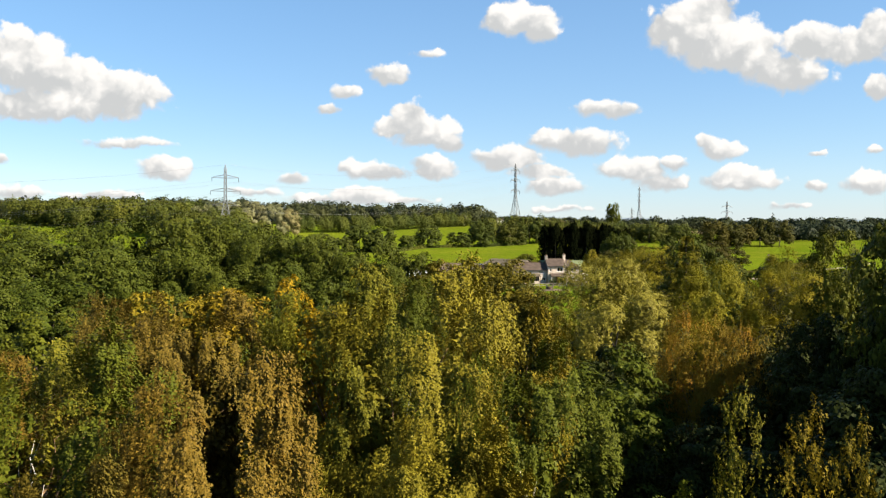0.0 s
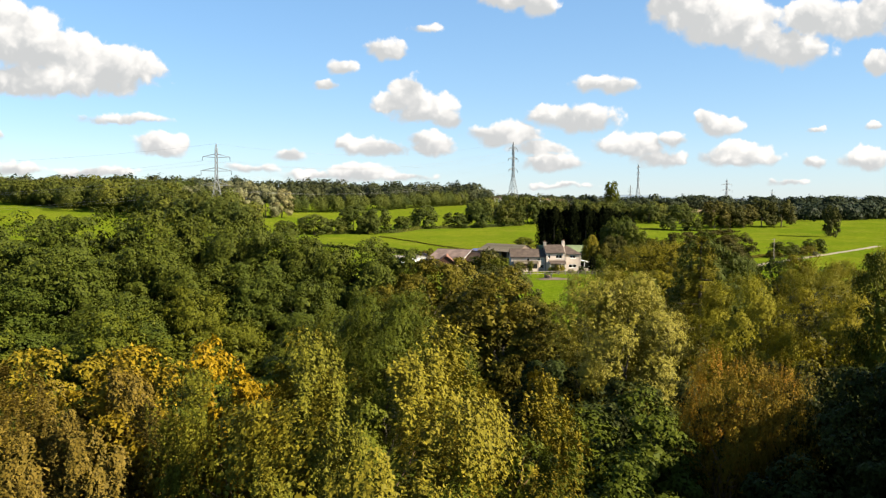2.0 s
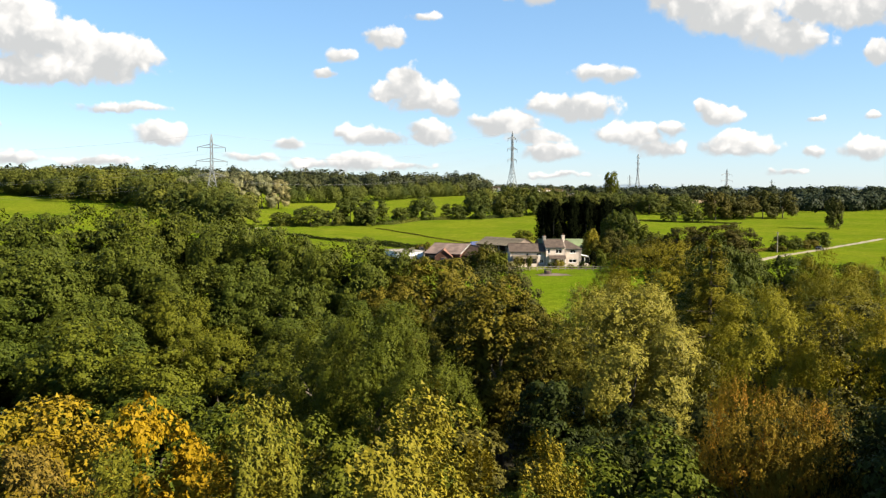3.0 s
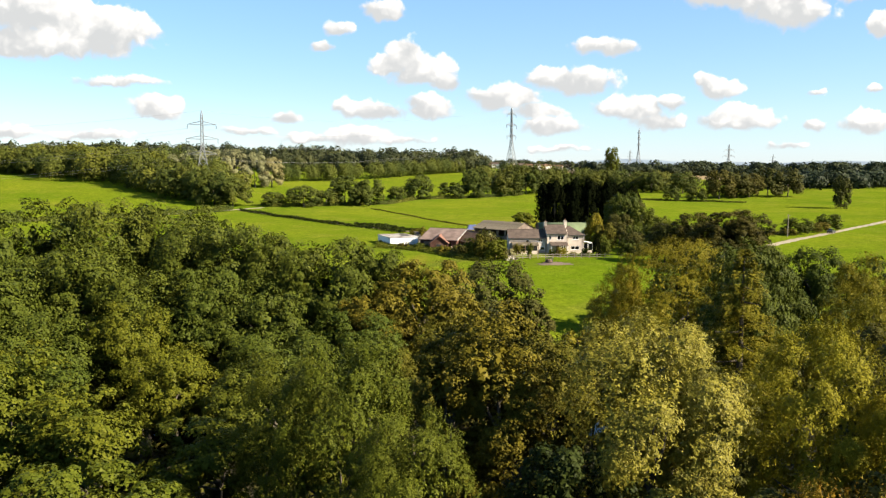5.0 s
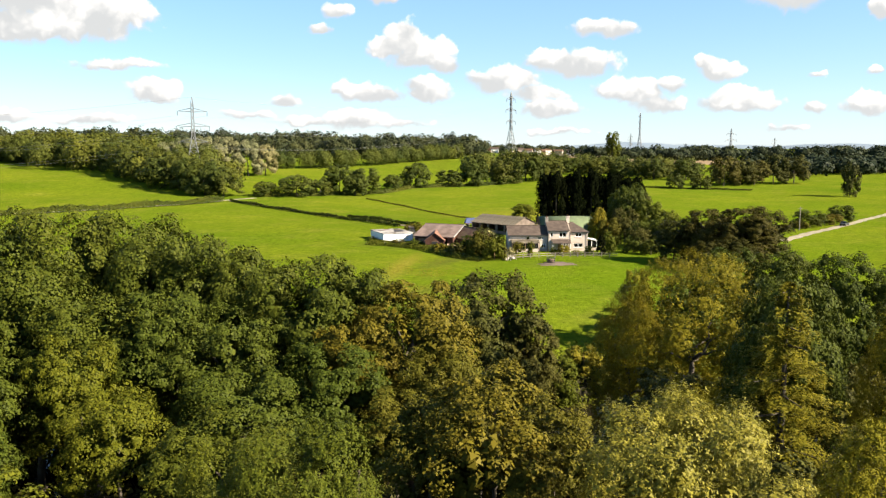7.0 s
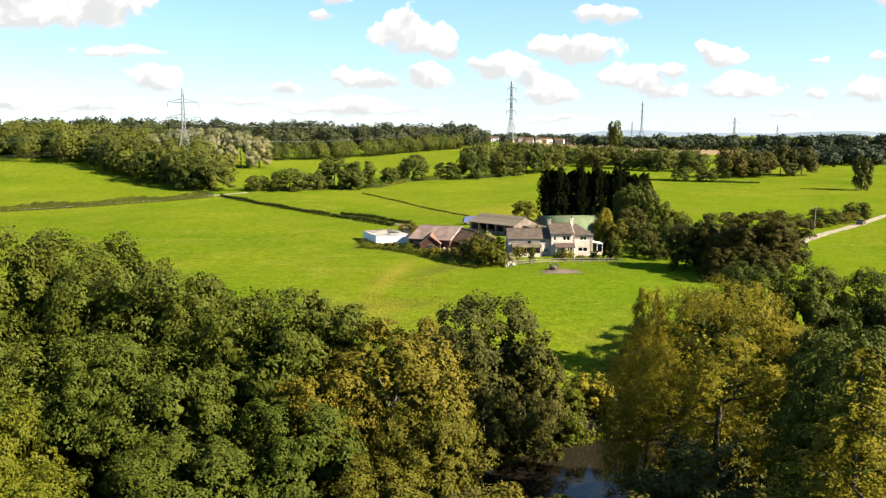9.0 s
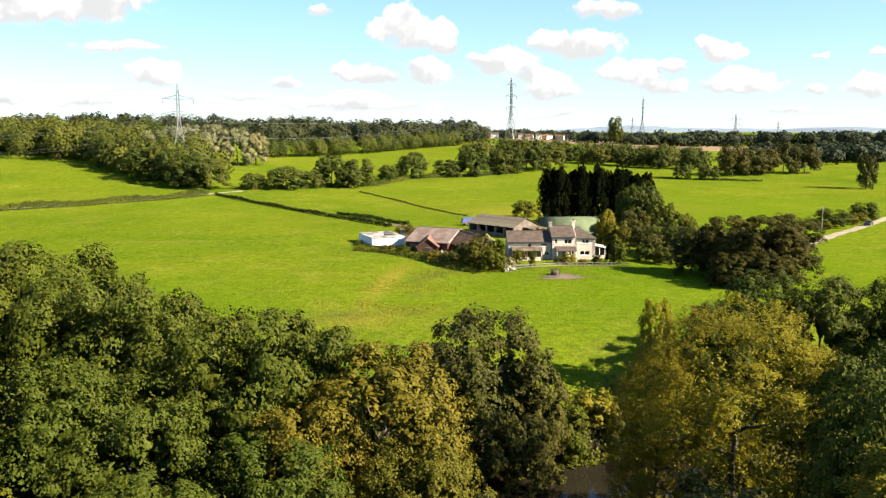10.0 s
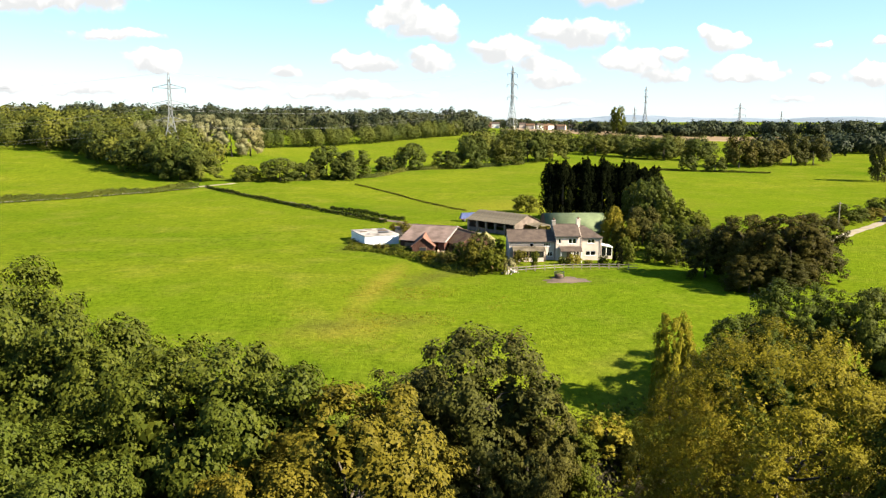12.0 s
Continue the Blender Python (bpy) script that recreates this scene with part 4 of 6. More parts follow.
for x, y, h, r in [(-94.0, 403.0, 13.6, 9.0), (-104.0, 407.0, 15.4, 9.5), (-113.0, 413.0, 17.0, 8.5), (-122.0, 424.0, 17.0, 8.5), (-133.0, 438.0, 18.5, 9.0), (-146.0, 452.0, 18.0, 9.0), (-160.6, 466.4, 18.5, 9.5), (-178.0, 486.0, 17.0, 9.5), (-199.5, 506.8, 16.0, 9.8), (-218.0, 522.0, 17.0, 10.0), (-239.5, 534.5, 17.5, 10.4), (-262.0, 546.0, 16.5, 10.4), (-285.0, 556.0, 17.0, 11.0)]:
    plant("wood_edge_tree", "field", x, y, 0, r, LEAF_FAR, BARK, "green tree on the edge of the western wood", group="western wood", height=h)
for x, y, h, r in [(-147.0, 486.0, 18.5, 8.0), (-138.0, 490.0, 21.0, 9.0), (-128.0, 494.0, 22.0, 9.4), (-117.0, 499.0, 22.5, 9.6), (-106.0, 505.0, 21.5, 9.4), (-97.0, 512.0, 18.5, 8.4)]:
    plant("white_poplar", "poplar", x, y, 0, r, LEAF_SILVER, BARK, "pale silvery white poplar by the wood", group="white poplars", height=h)
for x, y, h, r in [(100.5, 594, 8.4, 9.3), (116, 576, 10.8, 8.9), (136, 566, 11.3, 8.9), (153.7, 550, 13.0, 8.5), (174, 546, 12.6, 9.3), (181.7, 500, 16.6, 10.0), (194, 505, 15.2, 8.5), (205, 511, 14.2, 9.0), (219, 516, 17.1, 9.5), (234, 520, 16.6, 9.5), (128, 590, 12.2, 8.5), (162, 566, 13.0, 8.5), (216, 421.6, 15.8, 5.2), (145, 556, 10.1, 7.6)]:
    plant("copse_tree", "field", x, y, 0, r, LEAF_FAR if x < 175 else LEAF_SYCAMORE, BARK, "dense green tree in the copse across the pasture", group="eastern copse", height=h * 1.05)
for x, y, h, r in [(126.0, 281.0, 5.2, 5.2), (146.0, 299.5, 5.6, 4.4), (134.0, 287.0, 3.0, 3.2), (120.5, 276.0, 2.2, 2.6), (139.5, 292.0, 3.2, 3.2)]:
    plant("lane_bush", "field", x, y, 0, r, LEAF_OAK if h > 4 else LEAF_BRONZE, BARK, "rounded thorn bush beside the farm lane", "bush", "lane bushes", height=h)


# ---- woods far off: crowns joined past counting ----
def far_wood(name, label, spots, leaves, seed, per=90):
    """spots: rows of x, y, height, radius."""
    rng = np.random.default_rng(seed)
    spots = np.asarray(spots)
    x, y, h, r = spots.T
    z = heights(x, y)
    d = unit(rng.normal(size=(len(spots), per, 3)) + np.array([0, -0.35, 0.45]))
    wob = rng.uniform(0.72, 1.08, (len(spots), per, 1)) * (1 + 0.18 * np.sin(d[..., :1] * 6 + x[:, None, None]) * np.cos(d[..., 2:] * 5 + y[:, None, None]))
    pos = d * wob * np.stack([r, r, h * 0.55], -1)[:, None] + np.stack([x, y, z + h * 0.47], -1)[:, None]
    size = np.repeat(r * 6.2 / math.sqrt(per) * 0.72, per) * rng.uniform(0.6, 1.3, len(spots) * per)
    v, f = cards(rng, pos.reshape(-1, 3), d.reshape(-1, 3) + rng.normal(size=(len(spots) * per, 3)) * 0.3, size, 0.7)
    return tagged(new(name, mesh(name, v, f, (leaves,))), label, "woodland", kind="stuff")


def scatter(seed, lines, count, spread, h, r):
    """Spots strewn along a broken line."""
    rng = np.random.default_rng(seed)
    lines = np.asarray(lines, float)
    seg = np.linalg.norm(np.diff(lines, axis=0), axis=1)
    s = np.sort(rng.random(count)) * seg.sum()
    at = np.concatenate([[0], np.cumsum(seg)])
    x, y = np.interp(s, at, lines[:, 0]) + rng.normal(size=count) * spread * 0.4, np.interp(s, at, lines[:, 1]) + rng.normal(size=count) * spread
    return np.stack([x, y, h * rng.uniform(0.7, 1.15, count), r * rng.uniform(0.75, 1.25, count)], -1)


far_wood("shelter_belt", "long belt of young trees across the far pasture", scatter(1, [(-104, 562), (-42, 626), (34, 745)], 90, 2.5, 12.5, 4.6), LEAF_FAR, 1, 640)
far_wood("western_wood", "mixed green wood on the western slope", np.concatenate([scatter(2, [(-110, 440), (-170, 510), (-300, 590)], 90, 16, 17, 8), scatter(12, [(-150, 540), (-330, 640)], 60, 25, 17, 8)]), LEAF_FAR, 2, 640)
far_wood("skyline_wood", "dark wood along the skyline", np.concatenate([scatter(3, [(-520, 760), (-280, 770), (-120, 800), (60, 850)], 260, 30, 19, 9), scatter(13, [(-150, 690), (-60, 720), (40, 800)], 60, 20, 15, 8)]), LEAF_WOOD, 3, 240)
far_wood("eastern_wood", "dark woods on the eastern skyline", np.concatenate([scatter(4, [(300, 1040), (480, 1050), (900, 1250)], 200, 30, 17, 11), scatter(14, [(180, 1000), (330, 980)], 40, 14, 13, 9), scatter(15, [(250, 620), (330, 640), (460, 700)], 60, 16, 13, 9), scatter(16, [(420, 760), (620, 860)], 50, 16, 13, 10)]), LEAF_WOOD, 4, 220)
far_wood("copse_wood", "green copse running behind the pasture", np.concatenate([scatter(5, [(92, 612), (140, 602), (190, 580)], 46, 8, 12.5, 6.5), scatter(17, [(40, 560), (85, 600)], 24, 12, 15, 8)]), LEAF_FAR, 5, 640)
far_wood("village_trees", "trees among the distant houses", scatter(6, [(70, 1150), (330, 1180)], 60, 40, 12, 9), LEAF_WOOD, 6, 200)
plant("skyline_poplar", "field", 221.6, 953.4, 0, 9.5, LEAF_FRESH, BARK, "tall round-topped poplar on the skyline", height=31)
plant("skyline_cypress", "cypress", -273.0, 763.0, 0, 3.4, LEAF_CONIFER, BARK, "slim dark spire of a tree on the skyline", height=21)


# ---- building materials ----
RENDER_WALL = plain("cream_render", (0.43, 0.365, 0.305), 0.9, vary=0.12, scale=1.2, relief=0.01)
STONE = plain("grey_stone", (0.30, 0.27, 0.23), 0.9, vary=0.3, scale=3, relief=0.04)
SLATE = plain("grey_slate", (0.066, 0.050, 0.040), 0.8, vary=0.22, scale=3.5, relief=0.03)
OLD_SLATE = plain("weathered_pink_grey_slate", (0.135, 0.098, 0.082), 0.85, vary=0.3, scale=1.6, relief=0.03)
RED_TILE = plain("weathered_red_tile", (0.15, 0.078, 0.055), 0.85, vary=0.25, scale=2.5, relief=0.03)
BROWN_TILE = plain("brown_mossy_tile", (0.105, 0.055, 0.038), 0.85, vary=0.3, scale=2.5, relief=0.03, second=(0.12, 0.08, 0.045))
MOSS_TILE = plain("mossy_tile", (0.16, 0.145, 0.06), 0.9, vary=0.3, scale=2.0, relief=0.03)
ASBESTOS = plain("lichened_cement_sheet", (0.105, 0.088, 0.062), 0.9, vary=0.4, scale=2.0, relief=0.02)
BRICK_WALL = plain("dark_brick", (0.072, 0.036, 0.026), 0.9, vary=0.3, scale=4, relief=0.02)
BLOCK_WALL = plain("grey_blockwork", (0.125, 0.10, 0.082), 0.9, vary=0.25, scale=2.5, relief=0.01)
GREEN_SHEET = plain("faded_green_sheet", (0.080, 0.102, 0.056), 0.95, vary=0.25, scale=0.8)
RUST = plain("rusted_sheet", (0.13, 0.075, 0.05), 0.8, vary=0.35, scale=3)
WHITE_PAINT = plain("white_paint", (0.62, 0.60, 0.57), 0.5, vary=0.06, scale=2)
WHITE_CLAD = plain("white_cladding", (0.56, 0.59, 0.62), 0.5, vary=0.06, scale=1.5)
DARK_PAINT = plain("black_paint", (0.02, 0.02, 0.02), 0.5, vary=0.2)
BROWN_WOOD = plain("brown_timber", (0.16, 0.095, 0.055), 0.75, vary=0.3, scale=6)
GREY_WOOD = plain("weathered_timber", (0.19, 0.165, 0.135), 0.85, vary=0.25, scale=6)
FELT = plain("pale_roofing_felt", (0.25, 0.235, 0.215), 0.85, vary=0.5, scale=0.9)
TARPAULIN = plain("blue_tarpaulin", (0.03, 0.05, 0.15), 0.6, vary=0.2)
GRAVEL = plain("pale_gravel", (0.21, 0.18, 0.125), 0.95, vary=0.2, scale=1.5)
SOIL = plain("trampled_soil", (0.10, 0.075, 0.056), 0.95, vary=0.3, scale=1.2, relief=0.05)
RUBBLE = plain("rubble", (0.342, 0.252, 0.171), 0.95, vary=0.35, scale=4)
STEEL = plain("galvanised_steel", (0.135, 0.144, 0.149), 0.5, 0.4, vary=0.15)
CABLE = plain("aluminium_cable", (0.180, 0.184, 0.188), 0.4, 0.6, vary=0.05)
LAWN = grass_material("mown_lawn", (0.075, 0.115, 0.005), (0.098, 0.13, 0.006), (0.11, 0.125, 0.008))
m, nodes, links, bsdf = material("window_glass")
bsdf.inputs["Base Color"].default_value = (0.03, 0.035, 0.04, 1)
bsdf.inputs["Roughness"].default_value, bsdf.inputs["Transmission Weight"].default_value = 0.04, 0.85
GLASS = m


# ---- building helpers ----
def box(bm, x0, y0, z0, x1, y1, z1):
    v = [bm.verts.new((x, y, z)) for z in (z0, z1) for x, y in ((x0, y0), (x1, y0), (x1, y1), (x0, y1))]
    for f in ((3, 2, 1, 0), (4, 5, 6, 7), (0, 1, 5, 4), (1, 2, 6, 5), (2, 3, 7, 6), (3, 0, 4, 7)):
        bm.faces.new([v[i] for i in f])
    return bm


def block(x0, y0, z0, x1, y1, z1):
    return box(bmesh.new(), x0, y0, z0, x1, y1, z1)


def solid(points, faces):
    bm = bmesh.new()
    v = [bm.verts.new(p) for p in points]
    for f in faces:
        bm.faces.new([v[i] for i in f])
    bmesh.ops.recalc_face_normals(bm, faces=bm.faces)
    return bm


def slab(a, b, c, d, thick):
    """A flat board with the corners a, b, c, d on top."""
    down = Vector((0, 0, -thick))
    p = [Vector(q) for q in (a, b, c, d)]
    return solid(p + [q + down for q in p], [(0, 1, 2, 3), (7, 6, 5, 4), (0, 4, 5, 1), (1, 5, 6, 2), (2, 6, 7, 3), (3, 7, 4, 0)])


def pierced(x0, x1, z0, z1, y0, y1, holes):
    """A wall from x0 to x1 with openings (x0, x1, z0, z1) right through it, in one piece."""
    xs = sorted({x0, x1, *(h[0] for h in holes), *(h[1] for h in holes)})
    zs = sorted({z0, z1, *(h[2] for h in holes), *(h[3] for h in holes)})
    full = {(i, j) for i in range(len(xs) - 1) for j in range(len(zs) - 1)
            if not any(h[0] <= xs[i] and xs[i + 1] <= h[1] and h[2] <= zs[j] and zs[j + 1] <= h[3] for h in holes)}
    bm = bmesh.new()
    corners = {}

    def corner(i, j, y):
        if (i, j, y) not in corners:
            corners[i, j, y] = bm.verts.new((xs[i], y, zs[j]))
        return corners[i, j, y]

    for i, j in sorted(full):
        bm.faces.new([corner(i, j, y0), corner(i + 1, j, y0), corner(i + 1, j + 1, y0), corner(i, j + 1, y0)])
        bm.faces.new([corner(i, j + 1, y1), corner(i + 1, j + 1, y1), corner(i + 1, j, y1), corner(i, j, y1)])
        for (di, dj), (a, b) in (((0, -1), ((0, 0), (1, 0))), ((1, 0), ((1, 0), (1, 1))), ((0, 1), ((1, 1), (0, 1))), ((-1, 0), ((0, 1), (0, 0)))):
            if (i + di, j + dj) not in full:
                bm.faces.new([corner(i + b[0], j + b[1], y0), corner(i + a[0], j + a[1], y0), corner(i + a[0], j + a[1], y1), corner(i + b[0], j + b[1], y1)])
    return bm


def window(parent, x0, x1, z0, z1, y, bars=1, frame_mat=None, name="window"):
    """A framed window in an opening of a wall that faces south, its face at y."""
    f = frame_mat or WHITE_PAINT
    bm = bmesh.new()
    w = 0.09
    box(bm, x0, y + 0.05, z0, x0 + w, y + 0.14, z1)
    box(bm, x1 - w, y + 0.05, z0, x1, y + 0.14, z1)
    box(bm, x0 + w, y + 0.05, z1 - w, x1 - w, y + 0.14, z1)
    box(bm, x0 + w, y + 0.05, z0, x1 - w, y + 0.14, z0 + w)
    for i in range(bars):
        x = x0 + (x1 - x0) * (i + 1) / (bars + 1)
        box(bm, x - 0.05, y + 0.06, z0 + w, x + 0.05, y + 0.13, z1 - w)
    ob = part(name, bm, f, parent)
    part("pane", block(x0 + w, y + 0.085, z0 + w, x1 - w, y + 0.105, z1 - w), GLASS, ob, "dark window pane")
    part("sill", block(x0 - 0.08, y - 0.08, z0 - 0.09, x1 + 0.08, y + 0.05, z0 - 0.003), WHITE_PAINT, ob)
    return ob


def gable_walls(parent, x0, x1, y0, y1, eave, ridge, mat, front=(), thick=0.3, back=(), west=True, east=True):
    """Four walls of a house whose ridge runs along x."""
    part("wall", pierced(x0, x1, -0.4, eave, y0, y0 + thick, list(front)), mat, parent)
    part("wall", pierced(x0, x1, -0.4, eave, y1 - thick, y1, list(back)), mat, parent)
    mid = (y0 + y1) / 2
    for x, want in ((x0, west), (x1 - thick, east)):
        if want:
            a, b = y0 + thick, y1 - thick
            k = (ridge - eave) / (mid - y0)
            low = eave + k * thick - 0.06
            pts = [(x + dx, y, z) for dx in (0, thick) for y, z in ((a, -0.4), (b, -0.4), (b, low), (mid, ridge - 0.06), (a, low))]
            part("gable_wall", solid(pts, [(4, 3, 2, 1, 0), (5, 6, 7, 8, 9)] + [(i, (i + 1) % 5, (i + 1) % 5 + 5, i + 5) for i in range(5)]), mat, parent)


def gable_roof(parent, x0, x1, y0, y1, eave, ridge, mat, over=0.3, thick=0.14, hip=0.0):
    """Two slopes that meet at a ridge along x; hip: how far the east end is hipped."""
    mid = (y0 + y1) / 2
    k = (ridge - eave) / (mid - y0)
    lo = eave - k * over
    a, b, e = x0 - over, x1 + over - hip, x1 + over
    for y in (y0 - over, y1 + over):
        part("roof_slope", slab((a, y, lo + thick), (e, y, lo + thick), (b, mid, ridge + thick), (a, mid, ridge + thick), thick), mat, parent)
    if hip:
        pts = [(e, y0 - over, lo + thick), (e, y1 + over, lo + thick), (b, mid, ridge + thick)]
        part("roof_hip", solid(pts + [(x, y, z - thick) for x, y, z in pts], [(0, 1, 2), (5, 4, 3), (0, 3, 4, 1), (1, 4, 5, 2), (2, 5, 3, 0)]), mat, parent)
    part("ridge_tiles", block(a, mid - 0.12, ridge + thick - 0.04, b, mid + 0.12, ridge + thick + 0.08), mat, parent)


# ---- the farmhouse ----
def farmhouse():
    z = ground_z(32, 224)
    h = thing("farmhouse", "cream-rendered two-storey stone farmhouse with grey slate roofs", "house", pose(23.0, 223.6, z + 0.05))
    wing = [(4.3, 5.1, 2.25, 3.45), (7.2, 8.6, 2.85, 3.55), (1.2, 2.6, 0.8, 1.9), (3.2, 4.1, 0.0, 2.0), (4.8, 6.4, 0.7, 1.9), (8.0, 9.1, 0.7, 1.7)]
    gable_walls(h, 0, 9.7, 0, 7.2, 3.9, 5.75, RENDER_WALL, wing, east=False)
    gable_roof(h, 0, 9.5, 0, 7.2, 3.9, 5.75, SLATE)
    for i, (a, b, c, d) in enumerate(wing):
        if i == 3:
            part("door", block(a, 0.1, c, b, 0.16, d), BROWN_WOOD, h, "brown plank door")
        else:
            window(h, a, b, c, d, 0.0, 0 if i == 0 else 1 + (b - a > 1.3))
    main = [(10.15, 10.75, 3.45, 4.55), (12.3, 14.0, 3.45, 4.55), (12.0, 12.9, 0.0, 2.0), (13.4, 14.6, 0.8, 1.9)]
    gable_walls(h, 9.7, 15.0, -0.6, 7.4, 5.05, 6.95, RENDER_WALL, main)
    gable_roof(h, 9.7, 14.6, -0.6, 7.4, 5.05, 6.95, SLATE, over=0.25)
    for i, (a, b, c, d) in enumerate(main):
        if i == 2:
            part("door", block(a, -0.5, c, b, -0.44, d), BROWN_WOOD, h, "brown front door")
        else:
            window(h, a, b, c, d, -0.6, (0, 1, 0, 1)[i])
    side = [(16.4, 17.9, 3.45, 4.35), (16.0, 18.2, 0.85, 1.8)]
    gable_walls(h, 15.0, 19.4, 0.0, 7.0, 4.7, 6.6, RENDER_WALL, side, west=False, east=False)
    part("gable_wall", block(19.1, 0.3, -0.4, 19.4, 6.7, 4.72), RENDER_WALL, h)
    gable_roof(h, 14.9, 19.4, 0.0, 7.0, 4.7, 6.6, SLATE, over=0.25, hip=3.4)
    for a, b, c, d in side:
        window(h, a, b, c, d, 0.0, 1)
    for x, y, top, mat, words in ((9.75, 3.4, 7.75, STONE, "stone chimney stack"), (15.0, 3.6, 8.05, RENDER_WALL, "white-rendered chimney stack")):
        c = part("chimney", block(x - 0.38, y - 0.45, 4.6, x + 0.38, y + 0.45, top), mat, h, words)
        part("cap", block(x - 0.46, y - 0.53, top, x + 0.46, y + 0.53, top + 0.14), mat, c)
        for dy in (-0.22, 0.22):
            part("pot", mesh("pot", *tube([(x, y + dy, top + 0.1), (x, y + dy, top + 0.55)], [0.15, 0.12], 8)), RED_TILE, c)
    # verandah along the wing
    v = part("verandah", slab((0.6, -2.1, 2.15), (7.4, -2.1, 2.15), (7.4, -0.03, 2.85), (0.6, -0.03, 2.85), 0.1), ASBESTOS, h, "lean-to verandah with a grey mossy roof")
    for x in (0.7, 2.3, 3.9, 5.5, 7.3):
        part("post", block(x - 0.06, -2.0, -0.2, x + 0.06, -1.88, 2.1), BROWN_WOOD, v)
    for x in (0.76, 2.36, 3.96, 5.56):
        part("plinth", block(x, -1.99, -0.2, x + 1.48, -1.89, 0.75), RENDER_WALL, v)
        part("pane", block(x, -1.955, 0.754, x + 1.48, -1.935, 2.08), GLASS, v)
    # porch of the main house
    p = part("porch", slab((10.4, -2.7, 2.2), (14.9, -2.7, 2.2), (14.9, -0.63, 2.95), (10.4, -0.63, 2.95), 0.1), SLATE, h, "slated lean-to porch")
    for x in (10.5, 12.6, 14.75):
        part("post", block(x - 0.06, -2.6, -0.2, x + 0.06, -2.48, 2.15), WHITE_PAINT, p)
    # conservatory at the east end
    c = part("conservatory", block(19.42, 1.2, -0.3, 22.0, 4.8, 0.6), RENDER_WALL, h, "small white glazed conservatory")
    for x, y in ((19.5, 1.25), (20.7, 1.25), (21.9, 1.25), (21.9, 3.0), (21.9, 4.7), (19.5, 4.7)):
        part("mullion", block(x - 0.06, y - 0.06, 0.604, x + 0.06, y + 0.06, 2.35), WHITE_PAINT, c)
    part("pane", block(19.56, 1.24, 0.61, 21.84, 1.26, 2.3), GLASS, c)
    part("pane", block(21.89, 1.31, 0.61, 21.91, 4.64, 2.3), GLASS, c)
    part("roof_frame", slab((19.4, 1.05, 2.95), (22.15, 1.05, 2.4), (22.15, 4.95, 2.4), (19.4, 4.95, 2.95), 0.08), WHITE_PAINT, c)
    # gutters and downpipes
    for x0, x1, y, zz in ((-0.3, 9.6, -0.38, 3.72), (9.5, 15.1, -0.93, 4.92), (15.1, 19.7, -0.33, 4.55)):
        part("gutter", block(x0, y - 0.1, zz, x1, y, zz + 0.1), DARK_PAINT, h)
    for x, y, zz in ((9.5, -0.12, 3.7), (15.1, -0.72, 4.9), (19.2, -0.12, 4.5)):
        part("downpipe", mesh("downpipe", *tube([(x, y, -0.3), (x, y, zz)], [0.05, 0.05], 6)), DARK_PAINT, h)


farmhouse()


# ---- outbuildings ----
def simple_barn(name, label, x, y, turn, length, half, eave, ridge, wall, roof, holes=(), category="barn", over=0.3):
    b = thing(name, label, category, pose(x, y, ground_z(x, y), 0, 0, turn))
    gable_walls(b, 0, length, -half, half, eave, ridge, wall, holes)
    gable_roof(b, 0, length, -half, half, eave, ridge, roof, over)
    return b


# long brick range with a wide slate slope, turned towards the south-west
b = simple_barn("brick_barn", "low brick barn with a wide weathered slate roof", 2.8, 243.0, -22, 10.6, 8.2, 2.5, 4.9, BRICK_WALL, OLD_SLATE, [(1.0, 3.0, 0, 2.0), (4.2, 5.4, 0.8, 1.8), (6.8, 9.0, 0, 2.1)])
part("verge_board", slab((10.7, -8.4, 2.62), (11.0, -8.4, 2.62), (11.0, -0.1, 5.1), (10.7, -0.1, 5.1), 0.2), FELT, b, "pale verge board")
part("barn_door", block(1.02, -8.1, 0, 2.98, -8.02, 1.95), BROWN_WOOD, b)
b = simple_barn("brick_outhouse", "small brick outhouse with a weathered red tile roof", 4.9, 230.0, 86, 9.0, 2.35, 2.1, 3.9, BRICK_WALL, RED_TILE)
part("doorway", pierced(0, 1.6, 0, 1.9, 0, 0.1, [(0.12, 1.48, 0.1, 1.8)]), BROWN_WOOD, b, place=pose(-0.02, 0.8, 0, 0, 0, -90))
part("boarding", block(-0.08, -0.7, 0.0, -0.03, 0.7, 1.8), DARK_PAINT, b, "dark boarded door")
b = simple_barn("brick_cowshed", "brick cowshed with a brown mossy tile roof", 12.0, 240.0, -66, 10.5, 4.0, 2.2, 4.6, BRICK_WALL, BROWN_TILE, [(1.2, 2.2, 0.9, 1.8), (4.0, 5.2, 0, 2.0), (7.0, 8.0, 0.9, 1.8)])
b = simple_barn("brick_privy", "small brick outhouse with a mossy roof", 18.6, 233.0, 84, 5.5, 1.9, 2.2, 3.7, BRICK_WALL, MOSS_TILE)


